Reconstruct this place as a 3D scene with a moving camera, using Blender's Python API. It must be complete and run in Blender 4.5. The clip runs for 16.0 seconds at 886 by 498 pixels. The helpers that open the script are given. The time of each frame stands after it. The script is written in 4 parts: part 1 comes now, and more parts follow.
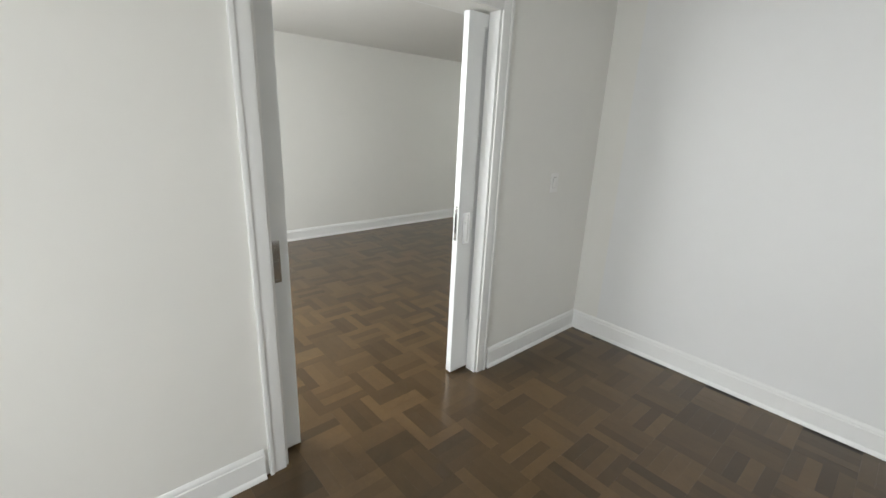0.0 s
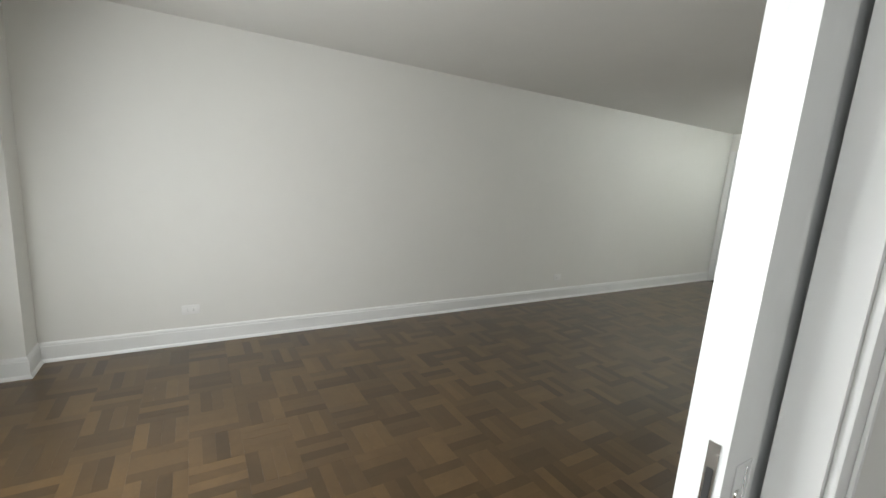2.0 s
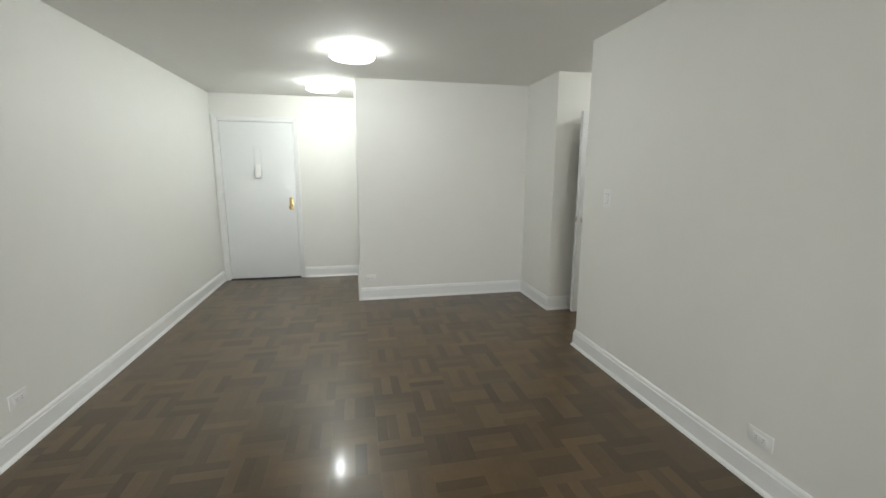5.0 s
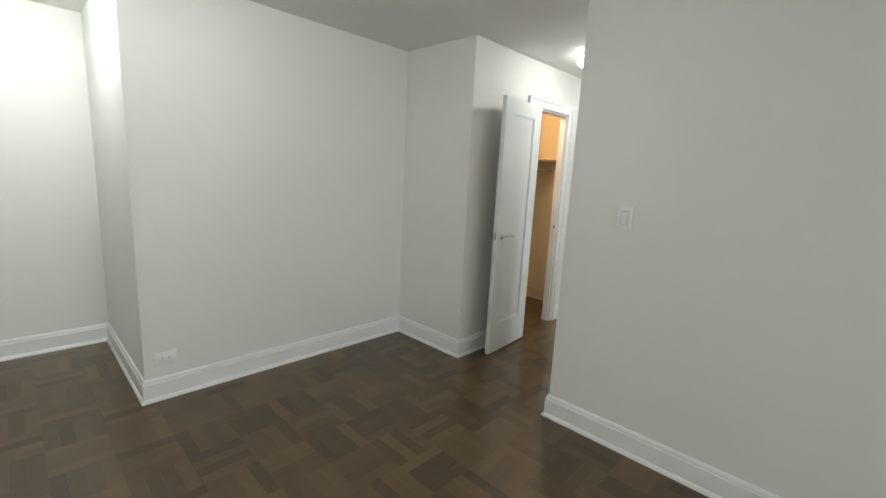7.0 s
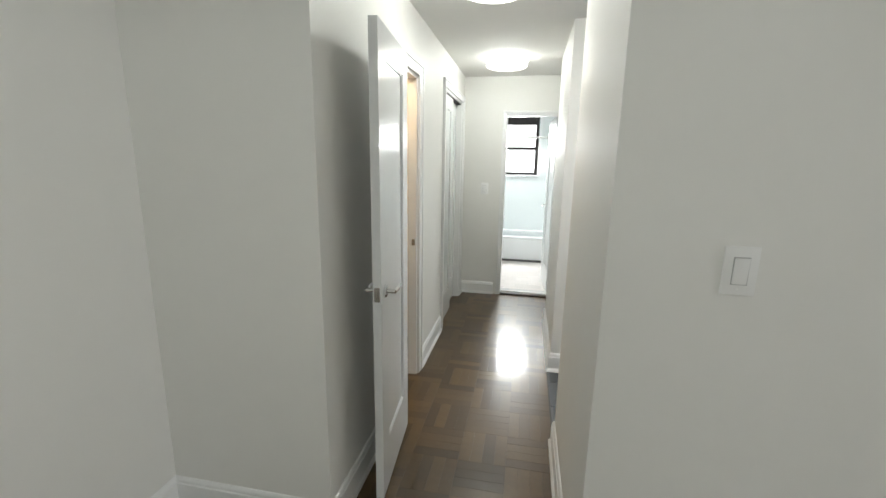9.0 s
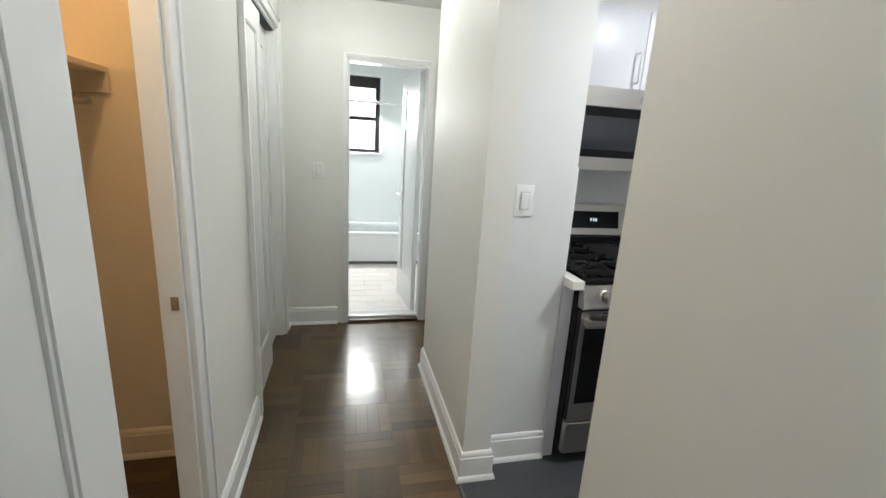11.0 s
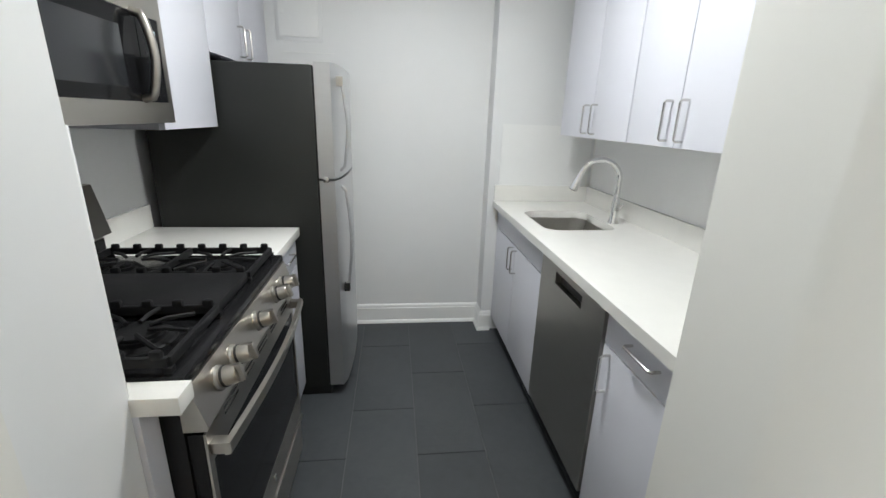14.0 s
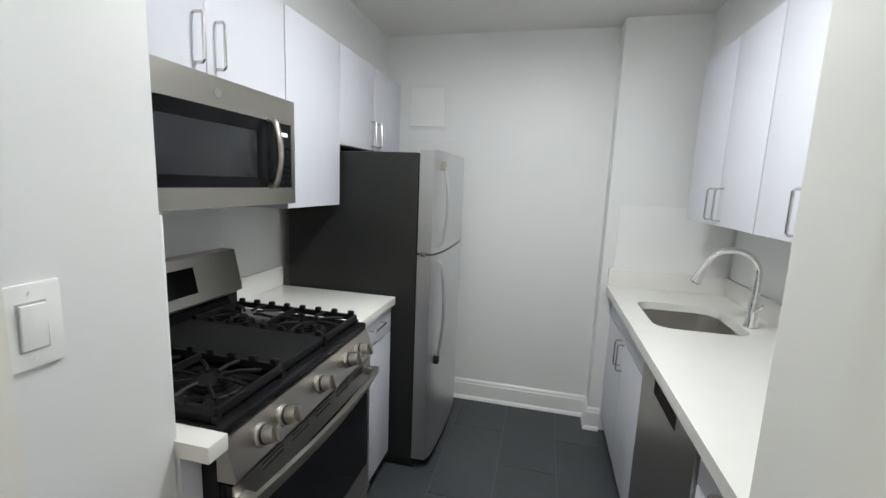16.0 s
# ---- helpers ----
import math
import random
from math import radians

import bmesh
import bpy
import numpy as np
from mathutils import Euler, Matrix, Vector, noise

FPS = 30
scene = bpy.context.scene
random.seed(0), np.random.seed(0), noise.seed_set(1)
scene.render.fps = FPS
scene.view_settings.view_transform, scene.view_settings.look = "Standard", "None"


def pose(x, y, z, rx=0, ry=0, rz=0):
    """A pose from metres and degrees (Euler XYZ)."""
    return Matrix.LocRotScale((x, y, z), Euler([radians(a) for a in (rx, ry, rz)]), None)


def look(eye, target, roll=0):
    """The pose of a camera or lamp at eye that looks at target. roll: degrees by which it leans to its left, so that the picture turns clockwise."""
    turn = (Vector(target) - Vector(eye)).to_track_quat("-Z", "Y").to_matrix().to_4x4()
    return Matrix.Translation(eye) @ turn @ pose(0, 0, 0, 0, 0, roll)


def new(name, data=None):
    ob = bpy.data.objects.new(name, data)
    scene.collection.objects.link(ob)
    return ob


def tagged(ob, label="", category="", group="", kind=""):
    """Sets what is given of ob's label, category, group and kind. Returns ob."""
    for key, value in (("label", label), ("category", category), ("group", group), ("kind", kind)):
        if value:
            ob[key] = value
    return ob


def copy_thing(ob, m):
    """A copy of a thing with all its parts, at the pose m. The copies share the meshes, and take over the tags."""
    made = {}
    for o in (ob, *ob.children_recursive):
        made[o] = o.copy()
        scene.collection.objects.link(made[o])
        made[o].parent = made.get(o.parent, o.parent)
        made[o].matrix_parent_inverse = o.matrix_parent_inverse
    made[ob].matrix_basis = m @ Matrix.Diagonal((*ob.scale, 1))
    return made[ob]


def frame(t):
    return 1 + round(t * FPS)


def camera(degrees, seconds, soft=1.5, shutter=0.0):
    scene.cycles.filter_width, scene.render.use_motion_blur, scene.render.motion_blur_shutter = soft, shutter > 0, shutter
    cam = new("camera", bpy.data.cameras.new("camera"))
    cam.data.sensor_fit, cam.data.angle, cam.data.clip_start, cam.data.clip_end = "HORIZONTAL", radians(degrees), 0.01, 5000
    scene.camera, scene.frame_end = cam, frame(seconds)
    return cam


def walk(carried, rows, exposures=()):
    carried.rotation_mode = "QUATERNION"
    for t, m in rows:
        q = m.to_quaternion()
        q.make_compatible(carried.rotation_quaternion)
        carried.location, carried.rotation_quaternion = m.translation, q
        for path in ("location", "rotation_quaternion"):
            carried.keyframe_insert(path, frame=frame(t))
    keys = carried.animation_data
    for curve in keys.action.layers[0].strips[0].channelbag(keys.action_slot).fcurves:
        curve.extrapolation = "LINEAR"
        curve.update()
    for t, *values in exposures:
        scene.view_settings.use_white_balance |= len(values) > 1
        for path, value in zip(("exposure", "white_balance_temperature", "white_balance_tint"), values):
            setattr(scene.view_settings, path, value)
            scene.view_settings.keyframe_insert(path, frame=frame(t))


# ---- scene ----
cam = camera(92.9, 16.0)
PATH = [
    (0, (1.586, -5.469, 1.521), (0.163, -4.19, 0.941), 2.6),
    (0.5, (1.351, -5.348, 1.465), (-0.13, -4.131, 0.893), 3.9),
    (1, (0.971, -5.086, 1.513), (-0.606, -3.932, 1.084), 4.2),
    (1.5, (0.623, -4.767, 1.526), (-1.09, -3.8, 1.164), 3.43),
    (2, (0.185, -4.565, 1.456), (-1.5, -3.547, 1.102), 4.1),
    (2.5, (-0.200, -4.395, 1.45), (-1.625, -3.046, 1.101), 4.0),
    (3, (-0.514, -4.218, 1.389), (-1.475, -2.493, 1.073), 2.8),
    (3.5, (-0.87, -4.071, 1.382), (-1.475, -2.194, 1.051), 2.5),
    (4, (-1.219, -3.854, 1.425), (-1.399, -1.893, 1.072), 1.6),
    (6.3, (-2.146, -1.756, 1.412), (-1.071, -0.108, 1.053), 2.4),
    (6.5, (-2.173, -1.578, 1.393), (-0.961, -0.025, 1.051), 3.1),
    (7, (-2.157, -1.171, 1.414), (-0.739, 0.196, 1.067), 3.0),
    (7.5, (-2.013, -0.747, 1.439), (-0.388, 0.368, 1.096), 2.3),
    (8, (-1.858, -0.376, 1.416), (-0.072, 0.467, 1.102), 2.7),
    (8.5, (-1.58, -0.003, 1.453), (0.307, 0.56, 1.101), 1.1),
    (8.7, (-1.399, 0.087, 1.507), (0.505, 0.568, 1.128), 0.9),
    (10.8, (0.197, 0.472, 1.43), (2.116, 0.137, 0.975), 3.3),
    (11, (0.33, 0.462, 1.433), (2.22, 0.009, 0.962), 3.5),
    (11.5, (0.663, 0.377, 1.439), (2.424, -0.406, 0.904), 3.2),
    (12, (0.921, 0.32, 1.426), (2.395, -0.899, 0.841), 3.4),
    (12.5, (1.122, 0.316, 1.422), (2.044, -1.343, 0.791), 2.4),
    (13, (1.249, 0.251, 1.411), (1.87, -1.549, 0.799), 2.8),
    (13.5, (1.355, 0.199, 1.422), (1.551, -1.699, 0.822), 3.0),
    (14, (1.459, 0.219, 1.413), (1.229, -1.676, 0.816), 1.9),
    (14.5, (1.49, 0.226, 1.417), (1.122, -1.655, 0.846), 2.8),
    (15, (1.455, 0.263, 1.45), (1.124, -1.701, 1.26), 2.9),
    (15.5, (1.384, 0.243, 1.458), (1.302, -1.748, 1.287), 2.4),
    (16, (1.218, 0.183, 1.467), (1.672, -1.741, 1.159), 2.3),
]
EXPOSURES = [(0, -0.1), (1.0, -0.05), (1.5, -0.05), (2.0, -0.3), (2.5, -0.38), (3.0, -0.03), (3.5, 0.2), (4, 0.2), (6.5, 0.0), (8.5, 0.0), (10.8, -0.2), (11.3, -0.22), (11.6, -0.2), (12, -0.35), (12.5, -0.35), (13.5, -0.2), (14.5, -0.08), (15, -0.15), (16, -0.3)]
walk(cam, [(t, look(eye, target, roll)) for t, eye, target, roll in PATH], EXPOSURES)

# ---------- world, exposure and lights ----------
CEIL = 2.385
world = bpy.data.worlds.new("world")
scene.world = world
world.use_nodes = True
sky = world.node_tree.nodes.new("ShaderNodeTexSky")
sky.sky_type = "NISHITA"
sky.sun_disc = False
sky.sun_elevation = radians(48)
sky.sun_rotation = radians(200)
bg = world.node_tree.nodes["Background"]
bg.inputs["Strength"].default_value = 0.12
world.node_tree.links.new(sky.outputs[0], bg.inputs["Color"])


def area_lamp(name, m, sx, sy, watts, color):
    data = bpy.data.lights.new(name, "AREA")
    data.shape, data.size, data.size_y, data.energy, data.color = "RECTANGLE", sx, sy, watts, color
    ob = new(name, data)
    ob.matrix_world = m
    return ob


def bulb(name, place, watts, color, radius=0.05):
    data = bpy.data.lights.new(name, "POINT")
    data.energy, data.color, data.shadow_soft_size = watts, color, radius
    ob = new(name, data)
    ob.location = place
    return ob


DAY = (0.95, 0.975, 0.965)
LED = (0.935, 1.0, 0.96)
KITCHEN_LED = (0.94, 0.975, 0.975)
HALL_LED = (0.955, 0.99, 0.94)
sun_data = bpy.data.lights.new("sun", "SUN")
sun_data.energy, sun_data.angle, sun_data.color = 2.0, radians(0.6), (1.0, 0.95, 0.88)
sun = new("sun", sun_data)
sun.rotation_euler = (radians(42), 0, radians(160))
# sky light standing in the window openings
area_lamp("window_light_living", look((-1.40, -5.60, 1.40), (-1.40, -3.6, 0.75)), 1.7, 1.5, 68, DAY)
area_lamp("window_light_bedroom", look((1.75, -7.36, 1.45), (1.75, -5.36, 0.7)), 1.9, 1.5, 60, DAY)
area_lamp("window_light_bathroom", look((5.93, 0.33, 1.75), (4.7, 0.2, 0.4)), 0.55, 0.8, 58, DAY)
LAMPS = [(-1.72, 0.57, 22), (-2.04, 1.98, 24), (1.11, 0.40, 10), (2.79, 0.42, 16), (1.30, -1.15, 1.5)]
for lx, ly, watts in LAMPS:
    bulb("lamp_bulb", (lx, ly, CEIL - 0.045), watts, KITCHEN_LED if ly < 0 else HALL_LED if lx > 0 else LED, 0.03)
down = area_lamp("kitchen_lamp_light", look((1.30, -1.15, CEIL - 0.085), (1.30, -1.1501, 0)), 0.30, 0.30, 25, KITCHEN_LED)
down.data.shape = "DISK"
bulb("closet_bulb", (1.26, 1.13, 2.24), 12, (1.0, 0.70, 0.38), 0.03)

# ---------- materials ----------


def mat(name, color, rough=0.5, metal=0.0, var=0.06, scale=3.0, bump=0.0, bscale=60.0, stretch=(1, 1, 1), rvar=0.06, rand=0.0, island=0.0, coat=0.0, warp=0.0, spec=0.5):
    """A principled material with variation at two scales, fine relief and, where asked, a tone of its own for each piece."""
    m = bpy.data.materials.new(name)
    m.use_nodes = True
    nt = m.node_tree
    b = nt.nodes["Principled BSDF"]
    b.inputs["Metallic"].default_value = metal
    b.inputs["Coat Weight"].default_value = coat
    b.inputs["Coat Roughness"].default_value = 0.12
    b.inputs["Specular IOR Level"].default_value = spec
    co = nt.nodes.new("ShaderNodeTexCoord")
    mp = nt.nodes.new("ShaderNodeMapping")
    mp.inputs["Scale"].default_value = stretch
    nt.links.new(co.outputs["Object"], mp.inputs["Vector"])

    def tex(s, detail):
        n = nt.nodes.new("ShaderNodeTexNoise")
        n.inputs["Scale"].default_value, n.inputs["Detail"].default_value = s, detail
        n.inputs["Distortion"].default_value = warp
        nt.links.new(mp.outputs[0], n.inputs["Vector"])
        return n.outputs["Fac"]

    def math_node(op, a, c):
        n = nt.nodes.new("ShaderNodeMath")
        n.operation = op
        for i, v in enumerate((a, c)):
            if isinstance(v, (int, float)):
                n.inputs[i].default_value = v
            else:
                nt.links.new(v, n.inputs[i])
        return n.outputs[0]

    coarse, fine = tex(scale, 3.0), tex(scale * 9, 4.0)
    tone = math_node("ADD", math_node("MULTIPLY", coarse, 2 * var), math_node("MULTIPLY", fine, var))
    tone = math_node("ADD", tone, 1.0 - 1.5 * var)
    if rand:
        oi = nt.nodes.new("ShaderNodeObjectInfo")
        tone = math_node("MULTIPLY", tone, math_node("ADD", math_node("MULTIPLY", oi.outputs["Random"], 2 * rand), 1 - rand))
    if island:
        ge = nt.nodes.new("ShaderNodeNewGeometry")
        tone = math_node("MULTIPLY", tone, math_node("ADD", math_node("MULTIPLY", ge.outputs["Random Per Island"], 2 * island), 1 - island))
    mix = nt.nodes.new("ShaderNodeVectorMath")
    mix.operation = "SCALE"
    mix.inputs[0].default_value = color
    nt.links.new(tone, mix.inputs["Scale"])
    nt.links.new(mix.outputs[0], b.inputs["Base Color"])
    nt.links.new(math_node("ADD", math_node("MULTIPLY", coarse, 2 * rvar), rough - rvar), b.inputs["Roughness"])
    if bump:
        bn = nt.nodes.new("ShaderNodeBump")
        bn.inputs["Strength"].default_value, bn.inputs["Distance"].default_value = bump, 0.002
        nt.links.new(tex(bscale, 5.0), bn.inputs["Height"])
        nt.links.new(bn.outputs[0], b.inputs["Normal"])
    return m


M_WALL = mat("wall_paint", (0.78, 0.775, 0.745), 0.55, var=0.025, scale=1.2, bump=0.07, bscale=120, rvar=0.05)
M_KWALL = mat("cool_kitchen_paint", (0.768, 0.775, 0.778), 0.45, var=0.025, scale=1.2, bump=0.07, bscale=120, rvar=0.05)
M_CEIL = mat("ceiling_paint", (0.80, 0.795, 0.77), 0.8, var=0.03, scale=1.5, bump=0.25, bscale=70)
M_TRIM = mat("trim_paint", (0.82, 0.825, 0.82), 0.32, var=0.02, scale=4, bump=0.12, bscale=40)
M_DOOR = mat("door_paint", (0.80, 0.815, 0.82), 0.22, var=0.02, scale=3, bump=0.15, bscale=30)
# beige closet paint; the bulb's orange light is partly put into its colour
M_CLOSET_WARMLIT = mat("closet_paint_warm_lit", (0.78, 0.66, 0.50), 0.6, var=0.03, scale=2, bump=0.2, bscale=80)
M_PARQ = mat("stained_oak", (0.090, 0.054, 0.022), 0.32, var=0.22, scale=7, bump=0.04, bscale=14, rvar=0.03, island=0.38, coat=0.4, spec=0.4, warp=1.0)
M_PARQ_P = mat("stained_oak_strip", (0.090, 0.054, 0.022), 0.32, var=0.24, scale=7, bump=0.04, bscale=14, rvar=0.03, rand=0.40, coat=0.4, spec=0.4, warp=1.0)
M_JOINT = mat("floor_joint", (0.025, 0.016, 0.011), 0.5, var=0.2, scale=10)
M_SLATE = mat("slate_tile", (0.060, 0.065, 0.071), 0.42, spec=0.4, var=0.32, scale=3, bump=0.35, bscale=28, rand=0.10)
M_GROUT = mat("grey_grout", (0.12, 0.122, 0.125), 0.85, var=0.15, scale=20, bump=0.3, bscale=150)
M_CAB = mat("lavender_white_laminate", (0.69, 0.695, 0.755), 0.35, var=0.015, scale=3, rvar=0.03)
M_CARC = mat("cabinet_carcass", (0.62, 0.62, 0.66), 0.5, var=0.03)
M_KICK = mat("black_toe_kick", (0.012, 0.012, 0.013), 0.5, var=0.2, scale=6)
M_QUARTZ = mat("white_quartz", (0.80, 0.79, 0.755), 0.13, var=0.03, scale=14, rvar=0.03)
M_STEEL = mat("brushed_steel", (0.47, 0.45, 0.415), 0.32, 1.0, var=0.05, scale=5, bump=0.06, bscale=120, stretch=(1, 1, 14), rvar=0.06)
M_STEELH = mat("brushed_steel_level", (0.47, 0.45, 0.415), 0.32, 1.0, var=0.03, scale=5, bump=0.02, bscale=120, stretch=(14, 1, 14), rvar=0.06)
M_DWSTEEL = mat("dark_steel", (0.43, 0.415, 0.385), 0.34, 1.0, var=0.06, scale=4, bump=0.05, bscale=110, stretch=(1, 1, 10))
M_CHROME = mat("chrome", (0.80, 0.80, 0.80), 0.08, 1.0, var=0.02, rvar=0.03)
M_NICKEL = mat("satin_nickel", (0.62, 0.61, 0.60), 0.25, 1.0, var=0.03)
M_BRASS = mat("brass", (0.62, 0.47, 0.23), 0.28, 1.0, var=0.08, scale=30)
M_BLACKGL = mat("black_glass", (0.008, 0.008, 0.009), 0.06, var=0.1, rvar=0.02, spec=0.12)
M_BLACK = mat("black_enamel", (0.010, 0.010, 0.011), 0.2, var=0.15, scale=8, spec=0.22)
M_IRON = mat("cast_iron", (0.012, 0.012, 0.013), 0.5, spec=0.22, var=0.2, scale=20, bump=0.3, bscale=200)
M_FRBODY = mat("dark_grey_fridge_side", (0.016, 0.017, 0.016), 0.45, spec=0.35, var=0.08, scale=5, bump=0.3, bscale=220)
M_FRSTEEL = mat("fridge_steel", (0.64, 0.645, 0.655), 0.36, 1.0, var=0.04, scale=5, bump=0.06, bscale=120, stretch=(1, 1, 14))
M_GREY = mat("screen_grey", (0.022, 0.024, 0.028), 0.2, var=0.1)
M_PLATE = mat("white_plastic", (0.84, 0.84, 0.83), 0.3, var=0.015)
M_GAP_SHADE = mat("plate_gap_shade", (0.45, 0.45, 0.45), 0.6, var=0.05)
M_SLOT = mat("dark_slot", (0.03, 0.03, 0.03), 0.6, var=0.1)
M_SINK = mat("sink_steel", (0.60, 0.585, 0.555), 0.3, 1.0, var=0.06, scale=8, stretch=(1, 8, 1))
M_TILEW = mat("white_wall_tile", (0.74, 0.78, 0.78), 0.12, var=0.02, rand=0.02)
M_TILEF = mat("white_floor_tile", (0.82, 0.765, 0.735), 0.22, var=0.04, rand=0.05)
M_TUB = mat("tub_enamel", (0.82, 0.84, 0.85), 0.12, var=0.01)
M_BLKFRAME = mat("black_window_frame", (0.015, 0.013, 0.012), 0.4, var=0.15)
M_THRESH = mat("dark_threshold", (0.05, 0.032, 0.02), 0.4, var=0.2, scale=12)
M_MARBLE = mat("white_marble_saddle", (0.70, 0.69, 0.68), 0.25, var=0.06, scale=9, warp=2)


def glow(name, color, strength):
    m = bpy.data.materials.new(name)
    m.use_nodes = True
    b = m.node_tree.nodes["Principled BSDF"]
    b.inputs["Base Color"].default_value = (0.8, 0.8, 0.78, 1)
    b.inputs["Emission Color"].default_value = (*color, 1)
    b.inputs["Emission Strength"].default_value = strength
    return m


M_SHADE = glow("lit_lamp_glass", (1.0, 0.98, 0.92), 3.2)
M_DIGIT = glow("display_digits", (0.75, 0.9, 1.0), 1.6)


def glass(name, color, rough=0.0):
    m = bpy.data.materials.new(name)
    m.use_nodes = True
    b = m.node_tree.nodes["Principled BSDF"]
    b.inputs["Base Color"].default_value = (*color, 1)
    b.inputs["Roughness"].default_value = rough
    b.inputs["Transmission Weight"].default_value = 1.0
    b.inputs["IOR"].default_value = 1.45
    return m


M_PANE = glass("window_glass", (0.97, 0.98, 0.98))
# frosted panes emit light to stand in for the daylight behind them
M_FROST_GLOW = glow("daylight_glow_frosted_glass", (0.97, 0.98, 1.0), 2.2)

# ---------- builders ----------


def box(bm, x0, x1, y0, y1, z0, z1, bevel=0.0):
    c = ((x0 + x1) / 2, (y0 + y1) / 2, (z0 + z1) / 2)
    s = (abs(x1 - x0), abs(y1 - y0), abs(z1 - z0))
    got = bmesh.ops.create_cube(bm, size=1.0, matrix=Matrix.LocRotScale(c, None, s))
    if bevel:
        edges = list({e for v in got["verts"] for e in v.link_edges})
        bmesh.ops.bevel(bm, geom=edges, offset=min(bevel, 0.45 * min(s)), segments=2, affect="EDGES", profile=0.6)


def boxes(*rows, bevel=0.0):
    bm = bmesh.new()
    for r in rows:
        box(bm, *r, bevel=bevel)
    return bm


def tube(bm, points, r, n=10, closed=False):
    """A round bar along points."""
    pts = [Vector(p) for p in points]
    rings = []
    ref = None
    for i, p in enumerate(pts):
        d = (pts[min(i + 1, len(pts) - 1)] - pts[max(i - 1, 0)]).normalized()
        if ref is None:
            ref = d.orthogonal().normalized()
        u = (ref - d * ref.dot(d)).normalized()
        ref = u
        v = d.cross(u)
        rr = r[i] if isinstance(r, (list, tuple)) else r
        rings.append([bm.verts.new(p + rr * (math.cos(a) * u + math.sin(a) * v)) for a in (2 * math.pi * k / n for k in range(n))])
    for a, b in zip(rings, rings[1:]):
        for k in range(n):
            bm.faces.new((a[k], a[(k + 1) % n], b[(k + 1) % n], b[k]))
    bm.faces.new(rings[0][::-1])
    bm.faces.new(rings[-1])


def lathe(bm, profile, m, n=32):
    """A turned shape: profile of (radius, height) about the local z of the pose m."""
    rings = []
    for r, h in profile:
        if r < 1e-6:
            rings.append([bm.verts.new(m @ Vector((0, 0, h)))] * n)
        else:
            rings.append([bm.verts.new(m @ Vector((r * math.cos(2 * math.pi * k / n), r * math.sin(2 * math.pi * k / n), h))) for k in range(n)])
    for a, b in zip(rings, rings[1:]):
        for k in range(n):
            q = list(dict.fromkeys((a[k], a[(k + 1) % n], b[(k + 1) % n], b[k])))
            if len(q) > 2:
                bm.faces.new(q)


def mesh_of(name, bm, material, smooth=True):
    bmesh.ops.recalc_face_normals(bm, faces=bm.faces)
    me = bpy.data.meshes.new(name)
    bm.to_mesh(me)
    bm.free()
    me.materials.append(material)
    if smooth:
        me.shade_smooth()
        me.set_sharp_from_angle(angle=radians(35))
    return me


def root_place(ob):
    while ob.parent:
        ob = ob.parent
    return ob.location


def part(name, bm, material, parent, label=""):
    """One mesh under a thing or a part, given in world metres."""
    bmesh.ops.translate(bm, verts=bm.verts, vec=-root_place(parent))
    ob = new(name, mesh_of(name, bm, material))
    ob.parent = parent
    if label:
        tagged(ob, label)
    return ob


def thing(name, place, label, category, group="", kind=""):
    ob = new(name)
    ob.location = place
    ob.empty_display_size = 0.1
    return tagged(ob, label, category, group, kind)


def solid(name, bm, material, label="", category="", kind="structure", group=""):
    return tagged(new(name, mesh_of(name, bm, material)), label, category, group, kind)


# ---------- shell ----------
W = "white painted plaster wall, smooth and bare"


def wall(name, *rows, label=W, material=None):
    return solid(name, boxes(*rows), material or M_WALL, label, "wall")


Z1 = CEIL + 0.10
wall("wall_living_west", (-3.60, -3.465, -5.80, 3.02, 0, Z1))
wall("wall_entry", (-3.465, -3.415, 2.86, 3.0, 0, Z1), (-2.46, -1.58, 2.86, 3.0, 0, Z1), (-3.415, -2.46, 2.86, 3.0, 2.085, Z1))
wall("wall_entry_side", (-1.70, -1.58, 1.73, 2.86, 0, Z1))
wall("wall_alcove", (-1.70, 0.32, 1.63, 1.73, 0, Z1))
wall("wall_jog", (0.22, 0.32, 0.90, 1.63, 0, Z1))
CL1, CL2 = (0.985, 1.58), (2.46, 3.42)
wall("wall_hall_north", (0.32, CL1[0], 0.90, 0.96, 0, Z1), (CL1[1], CL2[0], 0.90, 0.96, 0, Z1), (CL2[1], 3.72, 0.90, 0.96, 0, Z1),
     (CL1[0], CL1[1], 0.90, 0.96, 2.02, Z1), (CL2[0], CL2[1], 0.90, 0.96, 2.10, Z1))
wall("wall_hall_end", (3.60, 3.72, 0.45, 0.90, 0, Z1), (3.60, 3.72, -0.42, -0.15, 0, Z1), (3.60, 3.72, -0.15, 0.45, 2.0, Z1))
wall("wall_hall_south", (2.66, 3.60, -0.42, -0.30, 0, Z1), (1.84, 2.83, -0.17, -0.045, 0, Z1), (2.66, 2.83, -0.30, -0.17, 0, Z1))
wall("wall_kitchen_pier", (1.930, 2.66, -0.470, -0.17, 0, Z1), label="cool white painted kitchen wall", material=M_KWALL)
wall("wall_living_east", (0.024, 0.20, -2.62, -0.024, 0, Z1))
wall("wall_kitchen_stub", (0.20, 0.985, -0.18, -0.024, 0, Z1), (0.20, 0.893, -0.470, -0.18, 0, Z1))
wall("wall_kitchen_east", (2.54, 2.66, -2.64, -0.470, 0, Z1), label="cool white painted kitchen wall", material=M_KWALL)
